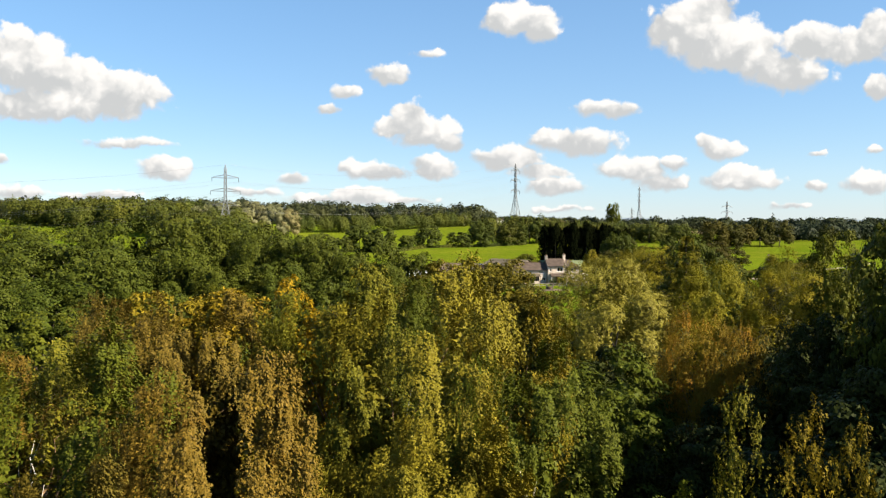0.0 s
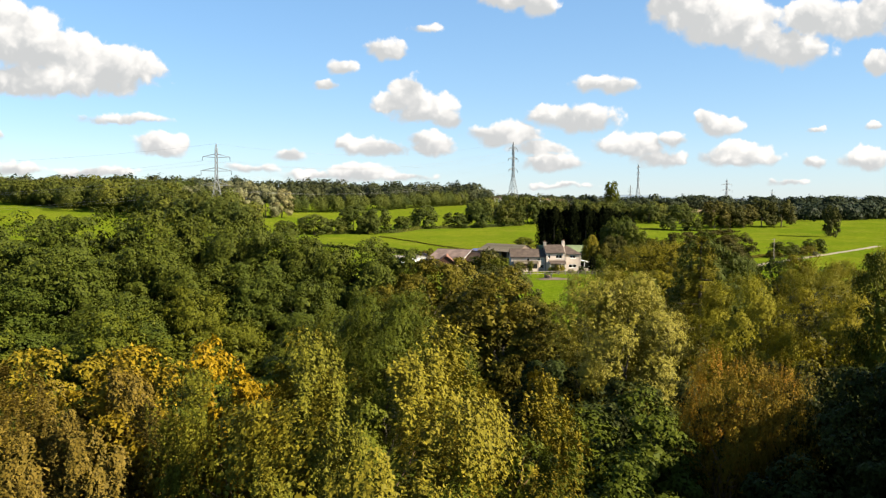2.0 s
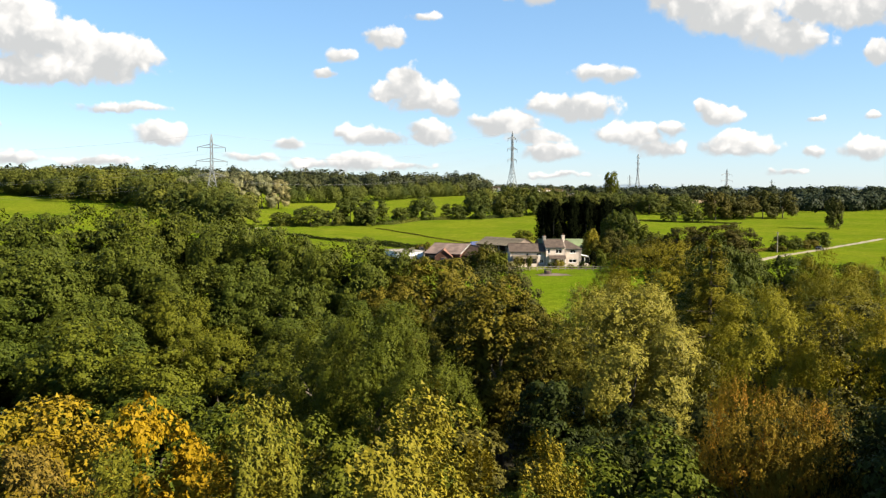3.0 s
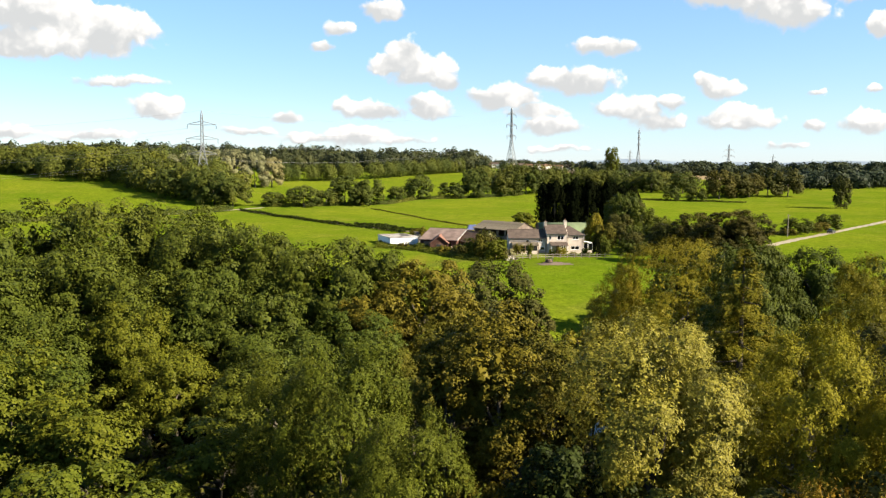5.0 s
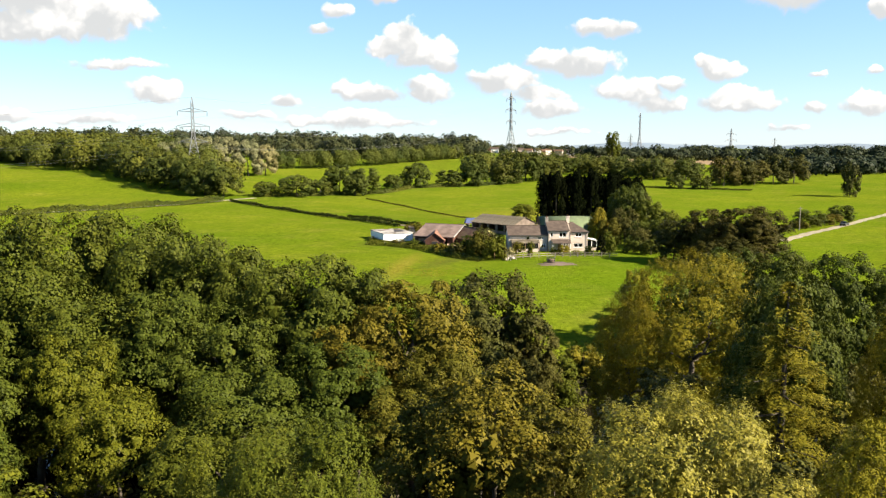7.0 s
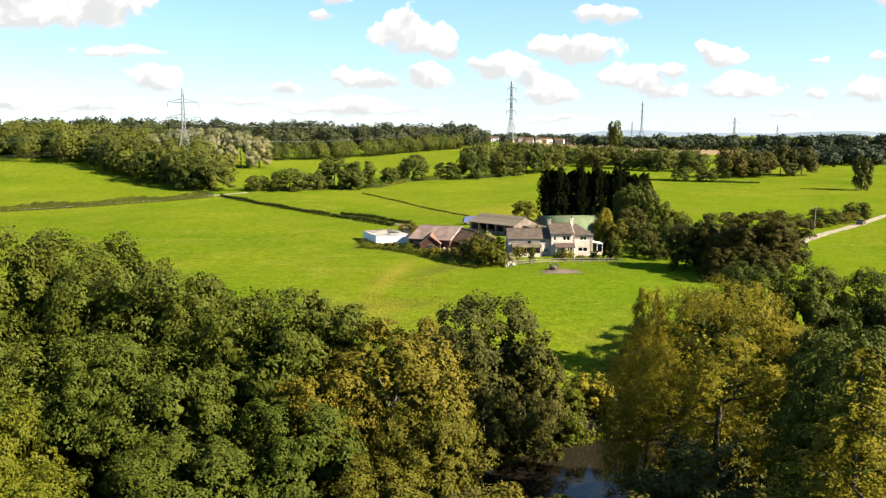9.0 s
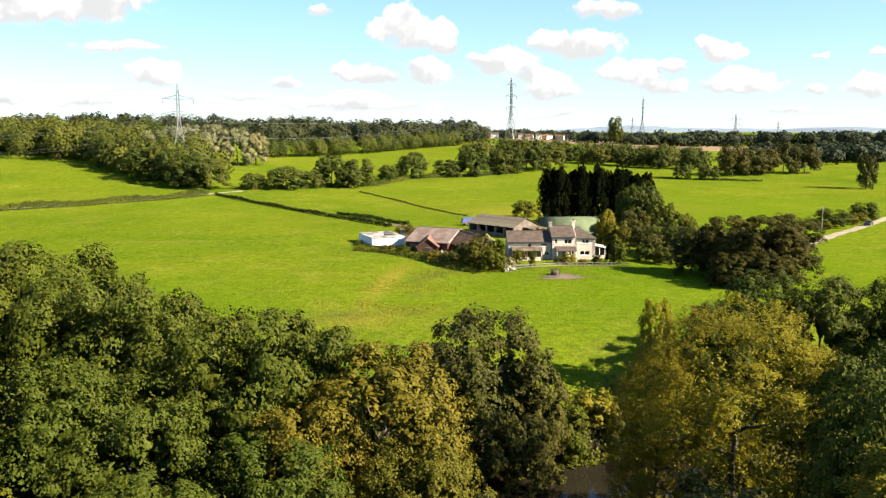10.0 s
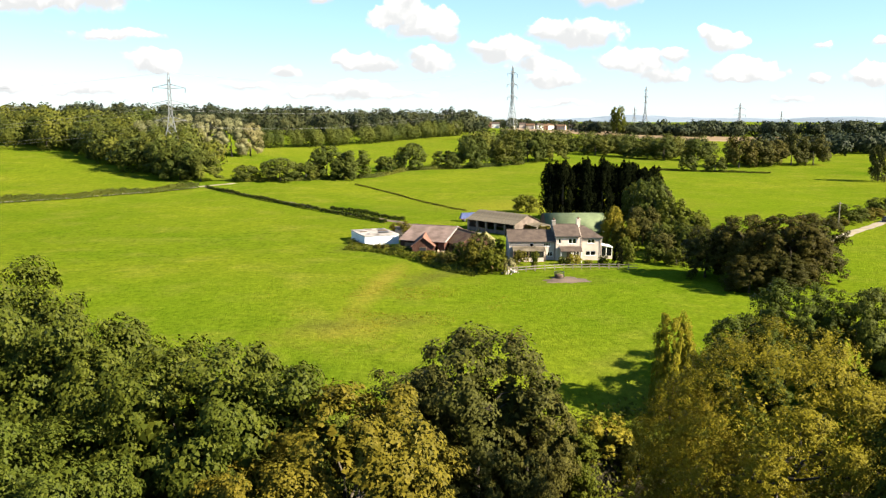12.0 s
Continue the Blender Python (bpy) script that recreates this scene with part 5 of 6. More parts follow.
def grey_barn():
    length, half, eave, ridge = 16.5, 5.0, 2.9, 4.9
    x, y = 20.0, 270.8
    b = thing("cattle_barn", "open-fronted grey cattle barn with a lichened sheet roof", "barn", pose(x, y, ground_z(x, y), 0, 0, -47))
    holes = [(0.6 + 3.2 * i, 3.2 + 3.2 * i, 0.9, 2.7) for i in range(5)]
    gable_walls(b, 0, length, -half, half, eave, ridge, BLOCK_WALL, holes, back=[])
    part("rear_gable_door", block(length - 0.02, -1.6, 0, length + 0.05, 1.2, 2.6), RUST, b, "rusted sliding door")
    n = 17
    w = (length + 0.8) / n
    near = slab((0, -half - 0.4, eave - 0.06), (w - 0.03, -half - 0.4, eave - 0.06), (w - 0.03, 0, ridge + 0.12), (0, 0, ridge + 0.12), 0.06)
    far = slab((0, half + 0.4, eave - 0.06), (w - 0.03, half + 0.4, eave - 0.06), (w - 0.03, 0, ridge + 0.12), (0, 0, ridge + 0.12), 0.06)
    for bm in (near, far):
        me = bpy.data.meshes.new("roof_sheet")
        bm.to_mesh(me)
        bm.free()
        for i in range(n):
            part("roof_sheet", me, ASBESTOS, b, place=pose(-0.4 + i * w, 0, 0.03 * ((i * 7) % 3) - 0.03))
    for i in range(6):
        part("post", block(0.1 + 3.2 * i, -half - 0.06, -0.2, 0.4 + 3.2 * i, -half - 0.003, eave), GREY_WOOD, b)
    part("lean_to", slab((length + 0.2, -1.2, 2.7), (length + 4.0, -1.2, 2.3), (length + 4.0, 4.6, 2.3), (length + 0.2, 4.6, 2.7), 0.08), ASBESTOS, b)
    for dx, dy in ((3.8, -1.0), (3.8, 4.4)):
        part("post", block(length + dx - 0.08, dy - 0.08, -0.3, length + dx + 0.08, dy + 0.08, 2.25), GREY_WOOD, b)


grey_barn()


def nissen_hut():
    r, length = 4.3, 16.0
    x, y = 36.0, 265.0
    b = thing("nissen_hut", "arched hut with a faded green sheet roof and dark end", "hut", pose(x, y, ground_z(x, y), 0, 0, 3))
    ang = np.linspace(0, math.pi, 25)
    v = np.concatenate([np.stack([np.full(25, xx), -np.cos(ang) * rr, np.sin(ang) * rr * 1.12], -1) for xx in (0, length) for rr in (r, r - 0.06)])
    k = np.arange(24)
    f = np.concatenate([np.stack([k, k + 50, k + 51, k + 1], -1), np.stack([k + 25, k + 26, k + 76, k + 75], -1), np.stack([k, k + 1, k + 26, k + 25], -1), np.stack([k + 50, k + 75, k + 76, k + 51], -1)])
    part("roof", mesh("roof", v, f), GREEN_SHEET, b, "faded green arched sheet roof")
    for xx in (0.25, length - 0.3):
        pts = [(xx, -math.cos(a) * (r - 0.1), math.sin(a) * (r - 0.1) * 1.12) for a in ang]
        bm = bmesh.new()
        face = bm.faces.new([bm.verts.new(p) for p in pts])
        ext = bmesh.ops.extrude_face_region(bm, geom=[face])
        bmesh.ops.translate(bm, vec=(0.08, 0, 0), verts=[e for e in ext["geom"] if isinstance(e, bmesh.types.BMVert)])
        part("end_wall", bm, RUST, b, "dark rusted end wall")


nissen_hut()


def flat_shed():
    x, y = -8.8, 242.6
    b = thing("flat_shed", "low white flat-roofed shed with a stained pale roof", "shed", pose(x, y, ground_z(x, y), 0, 0, 22))
    part("wall", pierced(0, 8.4, -0.4, 2.2, 0, 0.15, [(5.9, 6.9, 0, 1.9)]), WHITE_CLAD, b)
    part("door", block(5.92, 0.05, 0, 6.88, 0.1, 1.88), WHITE_PAINT, b)
    part("wall", block(0, 11.0, -0.4, 8.4, 11.15, 2.2), WHITE_CLAD, b)
    for xx in (0, 8.25):
        part("wall", block(xx, 0.154, -0.4, xx + 0.15, 10.996, 2.2), WHITE_CLAD, b)
    part("roof", slab((-0.2, -0.2, 2.34), (8.6, -0.2, 2.34), (8.6, 11.35, 2.34), (-0.2, 11.35, 2.34), 0.13), FELT, b, "pale felt roof with dark stains")
    for i in range(5):
        part("batten", block(-0.1, 1.2 + 2.2 * i, 2.344, 8.5, 1.32 + 2.2 * i, 2.4), GREY_WOOD, b)
    part("roof_board", block(4.6, 3.0, 2.41, 7.0, 4.4, 2.55), DARK_PAINT, b, "dark sheet lying on the roof")
    for x0, y0, x1, y1, mat in ((0.6, 5.6, 2.6, 7.6, SOIL), (1.0, 2.2, 2.2, 3.2, DARK_PAINT), (5.4, 6.2, 8.0, 8.4, SOIL), (3.0, 8.9, 4.9, 10.4, SOIL), (6.2, 9.2, 7.8, 10.6, DARK_PAINT), (3.2, 0.4, 3.9, 2.0, SOIL)):
        part("felt_patch", solid([(x0, y0, 2.41), (x1, y0 + 0.3, 2.41), (x1 - 0.2, y1, 2.41), (x0 + 0.3, y1 - 0.2, 2.41), (x0, y0, 2.43), (x1, y0 + 0.3, 2.43), (x1 - 0.2, y1, 2.43), (x0 + 0.3, y1 - 0.2, 2.43)], [(3, 2, 1, 0), (4, 5, 6, 7), (0, 1, 5, 4), (1, 2, 6, 5), (2, 3, 7, 6), (3, 0, 4, 7)]), mat, b, "dark patch of torn roofing felt")
    b = thing("tarred_shed", "small dark shed with a sloping felt roof", "shed", pose(-0.6, 250.5, ground_z(-0.6, 250.5), 0, 0, 22))
    part("wall", block(0, 0, -0.3, 3.6, 4.6, 2.3), GREY_WOOD, b)
    part("roof", slab((-0.2, -0.2, 2.4), (3.8, -0.2, 2.4), (3.8, 4.8, 2.9), (-0.2, 4.8, 2.9), 0.1), SLATE, b)


flat_shed()


def tilted_heap(name, label, x, y, r, h, count, mat, seed, category, size=0.5):
    """A heap of broken lumps."""
    rng = np.random.default_rng(seed)
    heap = thing(name, label, category, pose(x, y, ground_z(x, y)))
    bm = bmesh.new()
    bmesh.ops.create_icosphere(bm, subdivisions=1, radius=0.5)
    for v in bm.verts:
        v.co *= rng.uniform(0.75, 1.2)
    me = bpy.data.meshes.new("lump")
    bm.to_mesh(me)
    bm.free()
    for i in range(count):
        a, d = rng.uniform(0, 6.28), rng.random() ** 0.6
        s = size * rng.uniform(0.5, 1.5)
        part("lump", me, mat, heap, place=pose(math.cos(a) * d * r, math.sin(a) * d * r * 0.8, h * (1 - d) * 0.9 + s * 0.15, *rng.uniform(0, 360, 3)) @ Matrix.Diagonal((s * 1.3, s, s * 0.8, 1)))


tilted_heap("rubble_heap", "heap of tan rubble beside the barns", 8.6, 229.5, 2.4, 1.4, 60, RUBBLE, 3, "rubble")
tilted_heap("scrap_heap", "pale scrap and rubble in the farmyard", 8.5, 265.0, 2.8, 0.9, 40, FELT, 4, "scrap", 0.7)
tilted_heap("stone_heap", "pale stones under the garden shrubs", 22.0, 210.5, 1.6, 0.8, 30, STONE, 5, "stones")
t = thing("farm_trailer", "farm trailer under a blue tarpaulin", "trailer", pose(15.2, 283.0, ground_z(15.2, 283), 0, 0, 8))
part("load", solid([(0, 0, 0.9), (5.6, 0, 0.9), (5.6, 2.4, 0.9), (0, 2.4, 0.9), (0.4, 0.4, 2.3), (5.2, 0.5, 2.5), (5.2, 1.9, 2.5), (0.4, 2.0, 2.3)], [(3, 2, 1, 0), (4, 5, 6, 7), (0, 1, 5, 4), (1, 2, 6, 5), (2, 3, 7, 6), (3, 0, 4, 7)]), TARPAULIN, t, "blue tarpaulin over the load")
part("bed", block(-0.1, -0.05, 0.7, 5.7, 2.45, 0.896), RUST, t)
wheel = mesh("wheel", *tube([(0, 0, 0), (0, 0.05, 0), (0, 0.2, 0), (0, 0.25, 0)], [0.02, 0.42, 0.42, 0.02], 14))
for x, y in ((1.0, -0.2), (4.6, -0.2), (1.0, 2.35), (4.6, 2.35)):
    part("wheel", wheel, DARK_PAINT, t, place=pose(x, y, 0.38))


# ---- tracks and bare ground ----
def ribbon(name, label, line, width, mat, lift=0.06, category="track"):
    """A track laid on the ground along a line."""
    line = np.asarray(line, float)
    seg = np.linalg.norm(np.diff(line, axis=0), axis=1)
    at = np.concatenate([[0], np.cumsum(seg)])
    s = np.linspace(0, at[-1], max(8, int(at[-1] / 1.5)))
    p = np.stack([np.interp(s, at, line[:, 0]), np.interp(s, at, line[:, 1])], -1)
    for _ in range(6):
        p[1:-1] = (p[:-2] + 2 * p[1:-1] + p[2:]) / 4
    way = unit(np.gradient(p, axis=0))
    side = np.stack([-way[:, 1], way[:, 0]], -1)
    cols = []
    for i in range(6):
        o = (i / 5 - 0.5) * width * (1 + 0.12 * np.sin(s * 0.7 + i))
        q = p + side * o[:, None]
        z = np.array([ground_z(a, b) for a, b in q]) + lift * (0.25 if i in (0, 5) else 1)
        cols.append(np.stack([q[:, 0], q[:, 1], z], -1))
    v = np.stack(cols, 1).reshape(-1, 3)
    j, i = np.meshgrid(np.arange(len(s) - 1), np.arange(5), indexing="ij")
    f = np.stack([j * 6 + i + 1, j * 6 + i, (j + 1) * 6 + i, (j + 1) * 6 + i + 1], -1).reshape(-1, 4)
    return tagged(new(name, mesh(name, v, f, (mat,), True)), label, category, kind="structure")


def patch(name, label, x, y, rx, ry, mat, seed, lift=0.05):
    """A ragged patch of other ground."""
    rng = np.random.default_rng(seed)
    a = np.linspace(0, 2 * math.pi, 40, endpoint=False)
    edge = 1 + 0.16 * np.sin(3 * a + rng.uniform(0, 6)) + 0.10 * np.sin(7 * a + rng.uniform(0, 6)) + rng.normal(size=40) * 0.05
    rows = []
    for k in (0.02, 0.3, 0.6, 0.85, 1.0):
        q = np.stack([x + np.cos(a) * rx * k * edge, y + np.sin(a) * ry * k * edge], -1)
        rows.append(np.stack([q[:, 0], q[:, 1], [ground_z(*p) + (lift if k < 1 else -0.05) for p in q]], -1))
    v = np.concatenate(rows)
    j, i = np.meshgrid(np.arange(4), np.arange(40), indexing="ij")
    n = (i + 1) % 40
    f = np.stack([j * 40 + i, j * 40 + n, (j + 1) * 40 + n, (j + 1) * 40 + i], -1)[..., ::-1].reshape(-1, 4)
    return tagged(new(name, mesh(name, v, f, (mat,), True)), label, "ground", kind="structure")


ribbon("farm_lane", "pale gravel lane across the pasture", [(100, 244), (106.7, 251.3), (118, 264), (128.5, 274), (139.2, 285), (160, 309), (200, 350)], 2.8, GRAVEL)
ribbon("hedged_lane", "pale lane between low hedges", [(-190, 305), (-160, 320), (-119, 346), (-100, 365), (-88, 385), (-78, 398)], 2.8, GRAVEL)
ribbon("farm_track", "earth track running down to the farmyard", [(-86, 384), (-46, 336.5), (-19, 303), (-3, 283), (6, 268)], 2.6, SOIL)
patch("bare_ground", "trampled bare soil below the garden fence", 31.6, 204.0, 4.4, 2.8, SOIL, 1)
patch("farmyard", "dusty pale farmyard between the barns", 10.0, 262.0, 9.0, 7.0, GRAVEL, 2)
patch("shed_yard", "worn earth beside the flat shed", -8.0, 262.0, 5.0, 6.0, SOIL, 3)
patch("garden_lawn", "bright mown lawn before the farmhouse", 30.0, 216.6, 5.0, 2.6, LAWN, 4)


# ---- hedges, fences and walls ----
STEM = mesh("stem", *tube([(0, 0, -0.2), (0.04, 0, 0.4), (0, 0.03, 0.75)], [0.06, 0.045, 0.02], 5))


def hedge(name, label, line, h, w, leaves, seed, leaf=0.5, category="hedge"):
    """A trimmed hedge: leaves over a stepped, uneven body."""
    rng = np.random.default_rng(seed)
    line = np.asarray(line, float)
    seg = np.linalg.norm(np.diff(line, axis=0), axis=1)
    at = np.concatenate([[0], np.cumsum(seg)])
    n = int(at[-1] * 75 * (h + w) / 2.6)
    s = rng.random(n) * at[-1]
    p = np.stack([np.interp(s, at, line[:, 0]), np.interp(s, at, line[:, 1])], -1)
    p2 = np.stack([np.interp(s + 0.5, at, line[:, 0]), np.interp(s + 0.5, at, line[:, 1])], -1) - p + 1e-6
    side = unit(np.stack([-p2[:, 1], p2[:, 0]], -1))
    a = rng.uniform(0, math.pi, n)
    hh = h * (1 + 0.22 * np.sin(s * 0.21 + seed) + 0.12 * np.sin(s * 1.3))
    across = np.cos(a) * w / 2 * rng.uniform(0.8, 1.1, n)
    q = p + side * across[:, None]
    z = heights(q[:, 0], q[:, 1]) + np.array([swell(*c) for c in q])
    pos = np.stack([q[:, 0], q[:, 1], z + np.sin(a) ** 0.5 * hh * rng.uniform(0.55, 1.05, n)], -1)
    nrm = np.stack([side[:, 0] * np.cos(a), side[:, 1] * np.cos(a), np.sin(a)], -1) + rng.normal(size=(n, 3)) * 0.5
    ob = thing(name, label, category, Matrix.Identity(4))
    part("foliage", mesh("foliage", *cards(rng, pos, nrm, leaf * rng.uniform(0.6, 1.3, n), 0.65)), leaves, ob)
    for x, y in p[:: max(1, n // 24)]:
        part("stem", STEM, BARK_TWIG, ob, place=pose(x, y, ground_z(x, y)) @ Matrix.Diagonal((1, 1, h, 1)))
    return ob


hedge("lane_hedge", "low clipped hedge along the lane", [(-190, 301), (-160, 316), (-119, 341.5), (-99, 361), (-88, 379)], 2.3, 1.8, LEAF_FAR, 1)
hedge("lane_hedge", "low clipped hedge along the lane", [(-190, 310), (-160, 325), (-121, 350), (-104, 367), (-93, 386)], 1.1, 1.2, LEAF_BRONZE, 2)
hedge("track_hedge", "dark low hedge beside the farm track", [(-85, 380), (-46.5, 331.5), (-19.5, 298.5), (-6, 280)], 1.2, 1.0, LEAF_OAK, 3)
hedge("track_hedge", "dark low hedge beside the farm track", [(-26, 316), (-16, 304), (-1, 285)], 1.2, 1.0, LEAF_OAK, 4)
hedge("field_hedge", "thin rough hedge across the upper pasture", [(-26, 398), (-10, 367), (4, 336), (18, 312)], 0.5, 0.7, LEAF_BRONZE, 5, 0.35)
hedge("field_hedge", "low dark hedge under the lone trees", [(128, 480), (150, 474), (185, 466)], 1.0, 1.4, LEAF_OAK, 6)
hedge("field_hedge", "hedge at the foot of the far belt", [(-75, 404), (-50, 412), (-20, 432), (-5, 470), (30, 486), (60, 508)], 1.6, 2.0, LEAF_FAR, 7, 0.8)
hedge("field_hedge", "low hedge beside the lane bushes", [(96, 262), (112, 275), (124, 283)], 0.9, 1.6, LEAF_BRONZE, 8)
hedge("bramble_bank", "rough brambles below the barns", [(-12, 240), (-4, 236.5), (2, 230), (7, 224), (11, 216), (17, 210)], 1.0, 6.5, LEAF_FRESH, 9, 0.34, "brambles")
hedge("bramble_bank", "rough brambles below the barns", [(3, 233), (8, 226.5), (12, 220), (20, 212)], 1.5, 4.0, LEAF_FRESH, 10, 0.34, "brambles")


def garden_fence():
    line = [(21.5, 211.0), (27.0, 212.6), (33.0, 214.4), (40.0, 214.4), (47.5, 213.6)]
    f = thing("garden_fence", "weathered post-and-rail fence round the garden", "fence", Matrix.Identity(4))
    post = bpy.data.meshes.new("post")
    bm = block(-0.07, -0.07, -0.3, 0.07, 0.07, 1.15)
    bm.to_mesh(post)
    bm.free()
    for (x0, y0), (x1, y1) in zip(line, line[1:]):
        n = max(2, round(math.hypot(x1 - x0, y1 - y0) / 1.9))
        spots = [(x0 + (x1 - x0) * i / n, y0 + (y1 - y0) * i / n) for i in range(n + 1)]
        for (a, b), (c, d) in zip(spots, spots[1:]):
            za, zc = ground_z(a, b), ground_z(c, d)
            part("post", post, GREY_WOOD, f, place=pose(a, b, za, 0, rng_trees.uniform(-3, 3), 0))
            for up in (0.45, 0.95):
                way = Vector((c - a, d - b, zc - za))
                mid = Vector((a, b - 0.09, za + up))
                turn = way.to_track_quat("X", "Z").to_matrix().to_4x4()
                part("rail", block(0.02, -0.025, -0.06, way.length - 0.02, 0.025, 0.06), GREY_WOOD, f, place=Matrix.Translation(mid) @ turn)


garden_fence()

# ---- garden and farmyard shrubs ----
for x, y, h, r, leaves, words in [
        (15.4, 214.0, 6.0, 3.0, LEAF_BRONZE, "overgrown elder by the barns"), (18.4, 210.5, 5.0, 2.9, LEAF_FRESH, "overgrown green shrub by the barns"), (19.6, 213.0, 3.6, 2.2, LEAF_SYCAMORE, "dark shrub by the garden"),
        (16.6, 218.4, 6.6, 3.0, LEAF_SYCAMORE, "overgrown elder by the barns"), (13.0, 221.0, 4.4, 2.6, LEAF_FRESH, "overgrown green shrub by the barns"), (6.0, 223.4, 2.2, 2.0, LEAF_BRONZE, "bramble clump below the barns"), (0.0, 233.0, 1.9, 2.2, LEAF_FRESH, "bramble clump below the barns"), (-4.6, 236.6, 1.6, 2.0, LEAF_SYCAMORE, "nettles below the flat shed"),
        (10.0, 219.0, 3.0, 2.4, LEAF_SYCAMORE, "dark bramble clump below the barns"), (22.2, 213.4, 2.4, 1.5, LEAF_SILVER, "pale grey-leaved garden shrub"), (27.0, 213.8, 3.6, 1.0, LEAF_FRESH, "upright garden shrub by the fence"),
        (24.6, 218.6, 3.0, 1.7, LEAF_BRONZE, "shrub before the verandah"), (35.6, 218.6, 2.3, 1.9, LEAF_BIRCH, "yellow-green shrub before the porch"), (33.4, 218.8, 1.6, 1.1, LEAF_FRESH, "low shrub before the porch"),
        (41.6, 218.6, 1.9, 1.3, LEAF_FRESH, "round shrub before the house"), (46.8, 218.4, 3.6, 1.5, LEAF_FRESH, "green shrub beside the yew"), (38.6, 217.8, 1.2, 1.0, LEAF_BIRCH, "low yellow shrub on the lawn edge"),
        (1.0, 252.0, 4.4, 2.4, LEAF_BRONZE, "thorn bush beside the flat shed"), (-2.0, 257.0, 3.4, 2.2, LEAF_BRONZE, "thorn bush beside the flat shed"), (-12.0, 246.0, 1.2, 1.6, LEAF_FRESH, "nettles against the flat shed"),
        (20.8, 230.0, 3.4, 2.0, LEAF_FRESH, "shrub against the brick outhouse"), (48.6, 226.5, 4.4, 2.4, LEAF_FRESH, "shrub beside the conservatory"), (33.5, 246.0, 4.0, 1.8, LEAF_BRONZE, "bush behind the farmhouse"),
        (53.0, 221.0, 4.0, 2.4, LEAF_OAK, "dark shrub by the garden corner"), (56.0, 226.0, 5.4, 3.0, LEAF_SYCAMORE, "dark shrub by the garden corner"), (66.0, 196.0, 3.2, 2.6, LEAF_BRONZE, "brown bramble under the big oak"), (60.0, 198.0, 2.6, 2.2, LEAF_OAK, "dark bush under the big oak")]:
    plant("garden_shrub", "bush", x, y, 0, r, leaves, BARK_TWIG, words, "shrub", height=h)
f = thing("hay_feeder", "dark round hay feeder on bare soil", "feeder", pose(30.6, 205.8, ground_z(30.6, 205.8)))
ring = [(math.cos(a) * 0.9, math.sin(a) * 0.9) for a in np.linspace(0, 2 * math.pi, 17)]
for up in (0.15, 0.6, 1.15):
    part("hoop", mesh("hoop", *tube([(x, y, up) for x, y in ring], [0.05] * 17, 6)), DARK_PAINT, f)
for x, y in ring[:-1]:
    part("bar", mesh("bar", *tube([(x, y, -0.1), (x, y, 1.15)], [0.035, 0.035], 5)), DARK_PAINT, f)
part("hay", mesh("hay", *tube([(0, 0, 0), (0, 0, 0.02), (0, 0, 0.7), (0.05, 0, 0.85)], [0.05, 0.8, 0.75, 0.05], 12)), BROWN_WOOD, f, "dark rotted hay")

# ---- lane side: pole and car ----
p = thing("utility_pole", "tall wooden utility pole beside the lane", "pole", pose(118.3, 272.0, ground_z(118.3, 272)))
part("pole", mesh("pole", *tube([(0, 0, -0.5), (0, 0, 7.2)], [0.16, 0.11], 8)), GREY_WOOD, p)
part("cross_arm", block(-0.7, -0.06, 6.7, 0.7, 0.06, 6.82), GREY_WOOD, p)


def parked_car(x, y, turn):
    c = thing("parked_car", "dark saloon car on the gravel lane", "car", pose(x, y, ground_z(x, y) + 0.06, 0, 0, turn))
    side = [(-2.1, 0.35), (2.1, 0.35), (2.15, 0.75), (1.35, 0.92), (-1.75, 0.95), (-2.15, 0.85)]
    cabin = [(1.05, 0.92), (0.35, 1.42), (-1.0, 1.45), (-1.7, 0.96)]
    for name, outline, half, mat in (("body", side, 0.85, DARK_PAINT), ("cabin", cabin, 0.72, GLASS)):
        n = len(outline)
        pts = [(a, s * half, b) for s in (-1, 1) for a, b in outline]
        part(name, solid(pts, [tuple(range(n)), tuple(range(2 * n - 1, n - 1, -1))] + [(i, (i + 1) % n, (i + 1) % n + n, i + n) for i in range(n)]), mat, c)
    part("roof", block(-1.0, -0.7, 1.42, 0.35, 0.7, 1.47), DARK_PAINT, c)
    for a in (-1.3, 1.35):
        for s in (-0.92, 0.67):
            part("wheel", wheel, DARK_PAINT, c, place=pose(a, s, 0.32) @ Matrix.Diagonal((0.76, 1, 0.76, 1)))


parked_car(139.0, 284.2, 47)


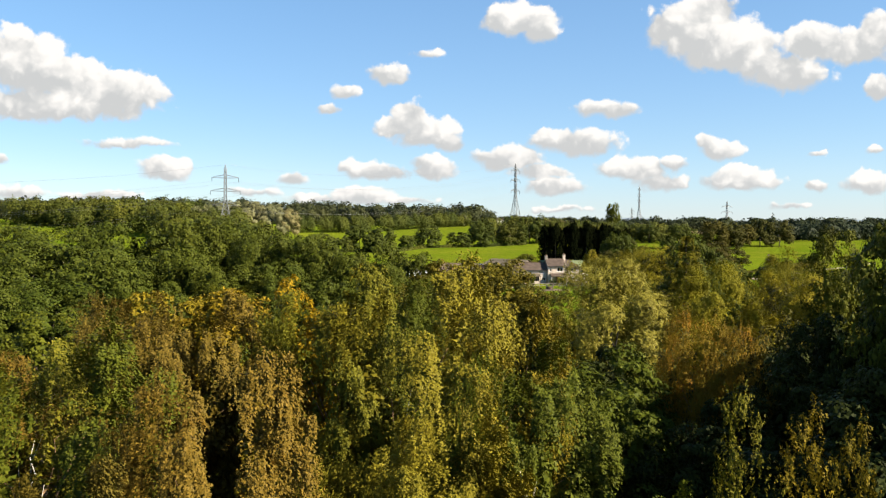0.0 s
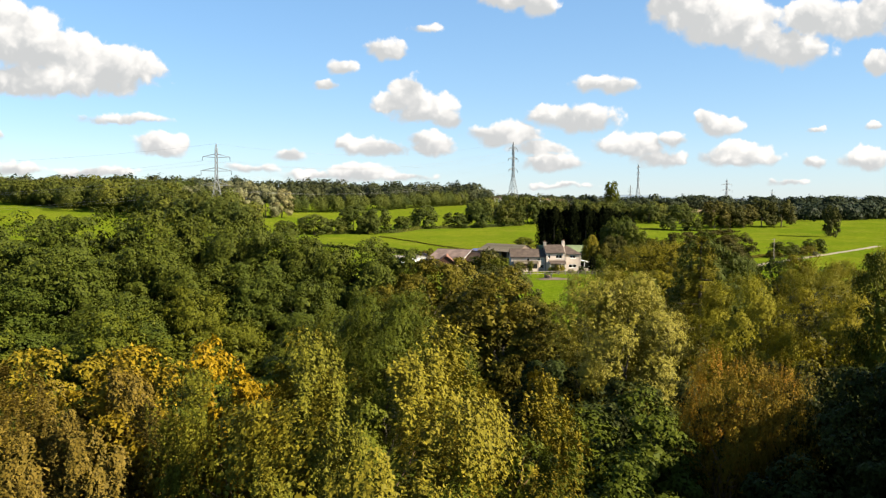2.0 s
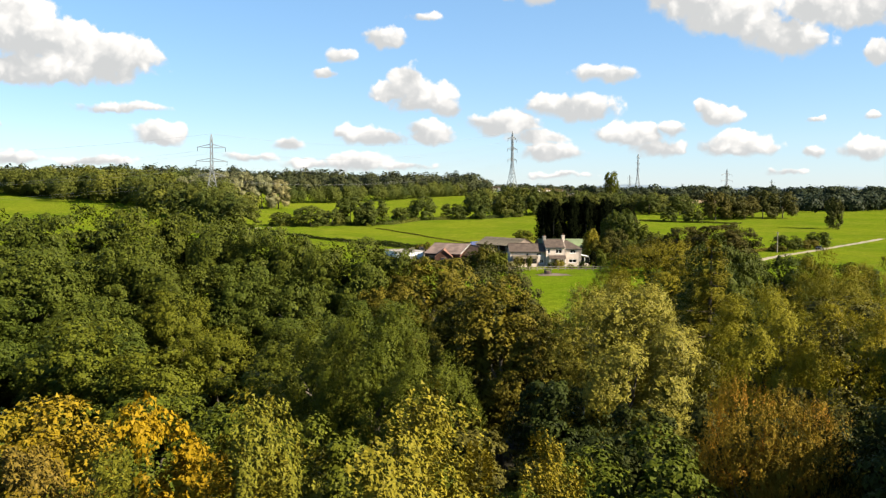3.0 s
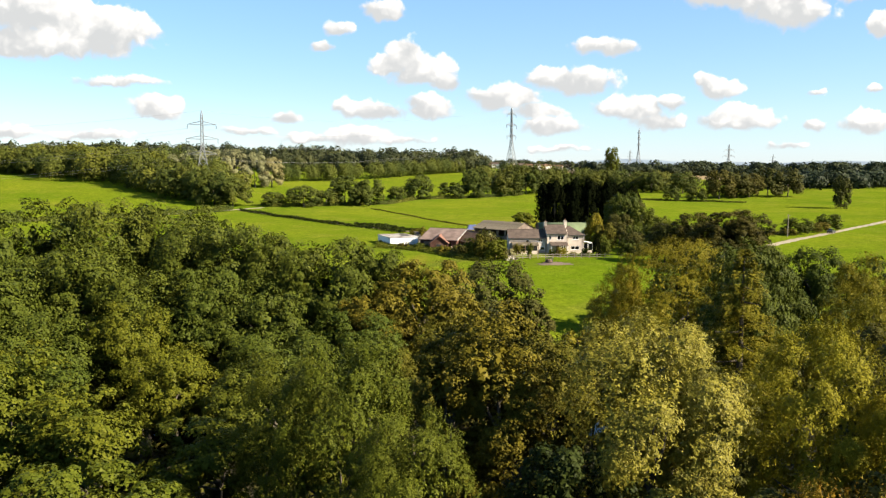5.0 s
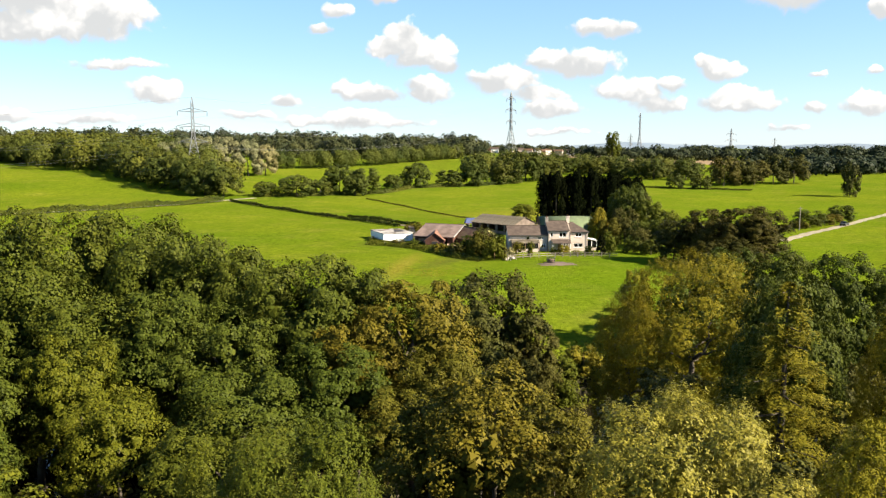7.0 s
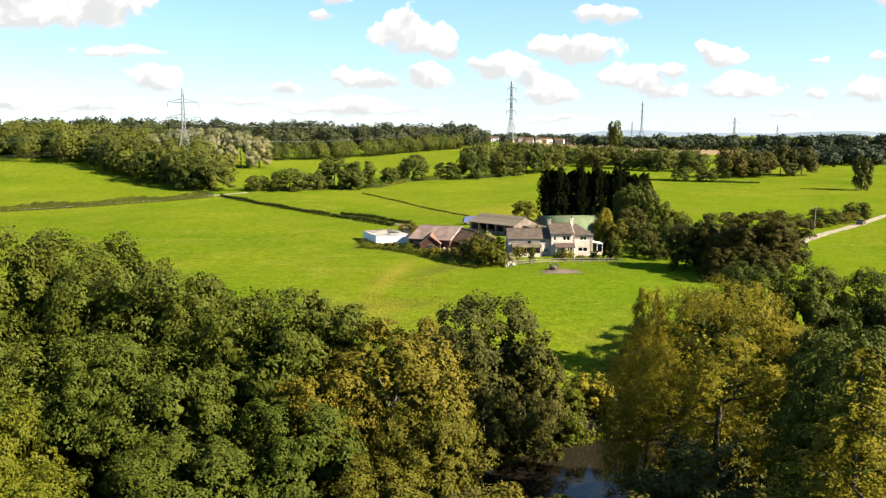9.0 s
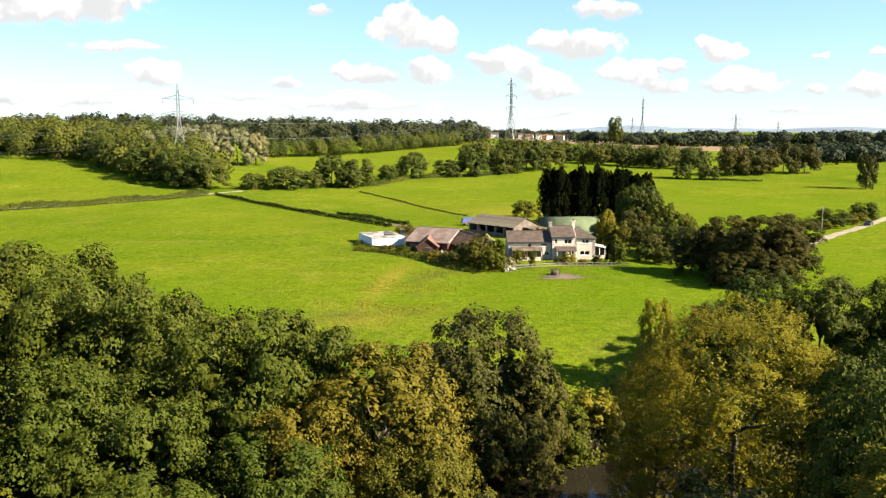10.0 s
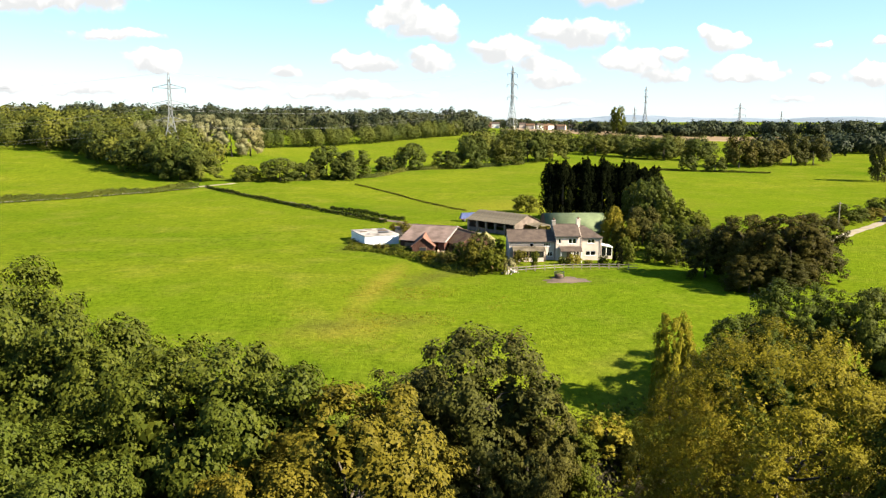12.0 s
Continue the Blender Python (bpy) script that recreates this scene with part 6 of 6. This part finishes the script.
# ---- pylons and their cables ----
def pylon(x, y, top, turn, reach, drops, narrow=1.0):
    """A lattice tower. drops: how far below the top the cross-arms are."""
    z = ground_z(x, y)
    h = top - z
    p = thing("pylon", "tall grey steel lattice pylon", "pylon", pose(x, y, z, 0, 0, turn), "pylons")
    wide = lambda u: narrow * (4.4 * max(0, 1 - u / 0.52) ** 1.1 + 1.15 * (1 - 0.55 * u))
    levels = [0, 0.13, 0.25, 0.36, 0.46, 0.55, 0.63, 0.71, 0.79, 0.87, 0.94]
    corner = lambda u, i: ((1, -1, -1, 1)[i] * wide(u), (1, 1, -1, -1)[i] * wide(u), u * h)
    leg = [mesh("leg", *tube([corner(u, i) for u in levels] + [(0, 0, h)], [0.24] * 11 + [0.14], 4)) for i in range(4)]
    for me in leg:
        part("leg", me, STEEL, p)
    for a, b in zip(levels, levels[1:]):
        bars = []
        for i in range(4):
            j = (i + 1) % 4
            bars += [tube([corner(a, i), corner(b, j)], [0.13, 0.13], 4), tube([corner(a, j), corner(b, i)], [0.13, 0.13], 4), tube([corner(b, i), corner(b, j)], [0.08, 0.08], 4)]
        tagged(part("bracing", mesh("bracing", *join(bars)), STEEL, p), kind="stuff")
    ends = []
    for k, d in enumerate(drops):
        u = (h - d) / h
        half = reach * (0.9, 1.0, 0.9)[k % 3]
        for s in (-1, 1):
            tip = (s * half, 0, h - d + 0.3)
            arm = [tube([(s * wide(u), e * wide(u), h - d + q), tip], [0.18, 0.11], 4) for e in (-1, 1) for q in (0, 2.0)]
            a = part("cross_arm", mesh("cross_arm", *join(arm)), STEEL, p)
            part("insulator", mesh("insulator", *tube([tip, (tip[0], 0, tip[2] - 2.4)], [0.14, 0.14], 5)), DARK_PAINT, a)
            ends.append(pose(x, y, z, 0, 0, turn) @ Vector((tip[0], 0, tip[2] - 2.4)))
    ends.append(pose(x, y, z, 0, 0, turn) @ Vector((0, 0, h)))
    return ends


near = pylon(-125.9, 464.6, 53.0, 18, 8.6, (8, 16, 24.5))
second = pylon(69.0, 659.4, 71.1, 56, 8.6, (6.5, 15, 24), 0.95)
third = pylon(289.1, 1085.4, 76.5, 60, 8.5, (6, 14, 22), 0.85)
fourth = pylon(407.0, 1067.0, 54.5, 20, 9.5, (8, 16, 24))
pylon(450.0, 1750.0, 64.0, 40, 9, (8, 16, 24))
pylon(840.0, 1900.0, 58.0, 30, 10, (8, 16, 24))
west = pylon(-520.0, 400.0, 52.0, 8, 8.6, (8, 16, 24.5))


def cables(a, b, sag):
    for p, q in zip(a, b):
        t = np.linspace(0, 1, 25)[:, None]
        line = np.array(p) * (1 - t) + np.array(q) * t
        line[:, 2] -= sag * 4 * (t * (1 - t))[:, 0]
        c = thing("power_cable", "thin power cable hung between pylons", "cable", Matrix.Identity(4), "power cables")
        part("wire", mesh("wire", *tube(line, [0.03] * 25, 4)), CABLE, c)


cables(west, near, 14)
cables(near, second, 9)

# ---- the far village and hills ----
rng_far = random.Random(9)
for i in range(30):
    x, y = rng_far.uniform(75, 300), rng_far.uniform(1085, 1170)
    h = thing("far_house", "small pale house in the distant village", "house", pose(x, y, ground_z(x, y), 0, 0, rng_far.uniform(-30, 30)), "village")
    w, e = rng_far.uniform(7, 12), rng_far.uniform(4.5, 5.5)
    gable_walls(h, 0, w, -3.5, 3.5, e, e + 2.4, (RENDER_WALL, WHITE_PAINT, RED_TILE)[i % 3], [(1.2, 2.4, 0.8, 2.0), (w - 2.6, w - 1.4, 0.8, 2.0), (1.2, 2.4, 3.0, 4.2), (w - 2.6, w - 1.4, 3.0, 4.2)])
    gable_roof(h, 0, w, -3.5, 3.5, e, e + 2.4, (BROWN_TILE, SLATE)[i % 2])
HILL = plain("hazy_hillside", (0.13, 0.165, 0.20), 0.95, vary=0.15, scale=0.01)


def hill(x, y, rx, ry, h, seed):
    rng = np.random.default_rng(seed)
    u, v = np.meshgrid(np.linspace(-1, 1, 60), np.linspace(-1, 1, 20))
    up = np.clip(1 - u * u - v * v, 0, 1) ** 0.8 * h * (1 + 0.18 * np.sin(u * 5 + seed) + 0.05 * np.sin(u * 23 + seed))
    gx, gy = x + u * rx, y + v * ry
    p = np.stack([gx, gy, heights(gx, gy) - 2 + up], -1).reshape(-1, 3)
    j, i = np.meshgrid(np.arange(19), np.arange(59), indexing="ij")
    f = np.stack([j * 60 + i, j * 60 + i + 1, (j + 1) * 60 + i + 1, (j + 1) * 60 + i], -1).reshape(-1, 4)
    tagged(new("distant_hill", mesh("distant_hill", p, f, (HILL,), True)), "hazy blue-green hill on the horizon", "hill", kind="structure")


hill(930, 3700, 420, 500, 27, 1)
hill(1950, 3600, 560, 450, 22, 2)
hill(1350, 3900, 500, 400, 22, 4)
hill(-100, 4000, 700, 300, 16, 3)


# ---- undergrowth and rough grass ----
def strewn(name, label, x, y, leaves, seed, size, lift, category):
    rng = np.random.default_rng(seed)
    z = heights(x, y) + np.array([swell(a, b) for a, b in zip(x, y)])
    pos = np.stack([x, y, z + lift * rng.random(len(x)) ** 1.5], -1)
    nrm = rng.normal(size=(len(x), 3)) * 0.55 + np.array([0, -0.3, 0.9])
    return tagged(new(name, mesh(name, *cards(rng, pos, nrm, size * rng.uniform(0.5, 1.4, len(x)), 0.65), (leaves,))), label, category, kind="stuff")


rng = np.random.default_rng(21)
x, y = rng.uniform(-95, 95, 52000), rng.uniform(-60, 119, 52000)
strewn("undergrowth", "dark brambles and ferns on the wood floor", x, y, LEAF_SYCAMORE, 1, 0.75, 1.8, "undergrowth")
x = rng.uniform(-90, 100, 26000)
y = 134.5 + 8 * np.clip((x - 8) / 22, 0, 1) + rng.random(26000) ** 1.2 * 12
strewn("bank_scrub", "rough scrub and nettles on the river bank", x, y, LEAF_FRESH, 2, 0.55, 1.6, "scrub")
x, y = rng.normal(2, 9, 9000), rng.normal(188, 11, 9000)
keep = np.array([noise.noise((a * 0.12, b * 0.12, 5)) > 0.05 for a, b in zip(x, y)])
strewn("rough_grass", "coarse tufts of rough grass in the pasture", x[keep], y[keep], LEAF_LARCH, 3, 0.20, 0.06, "grass")
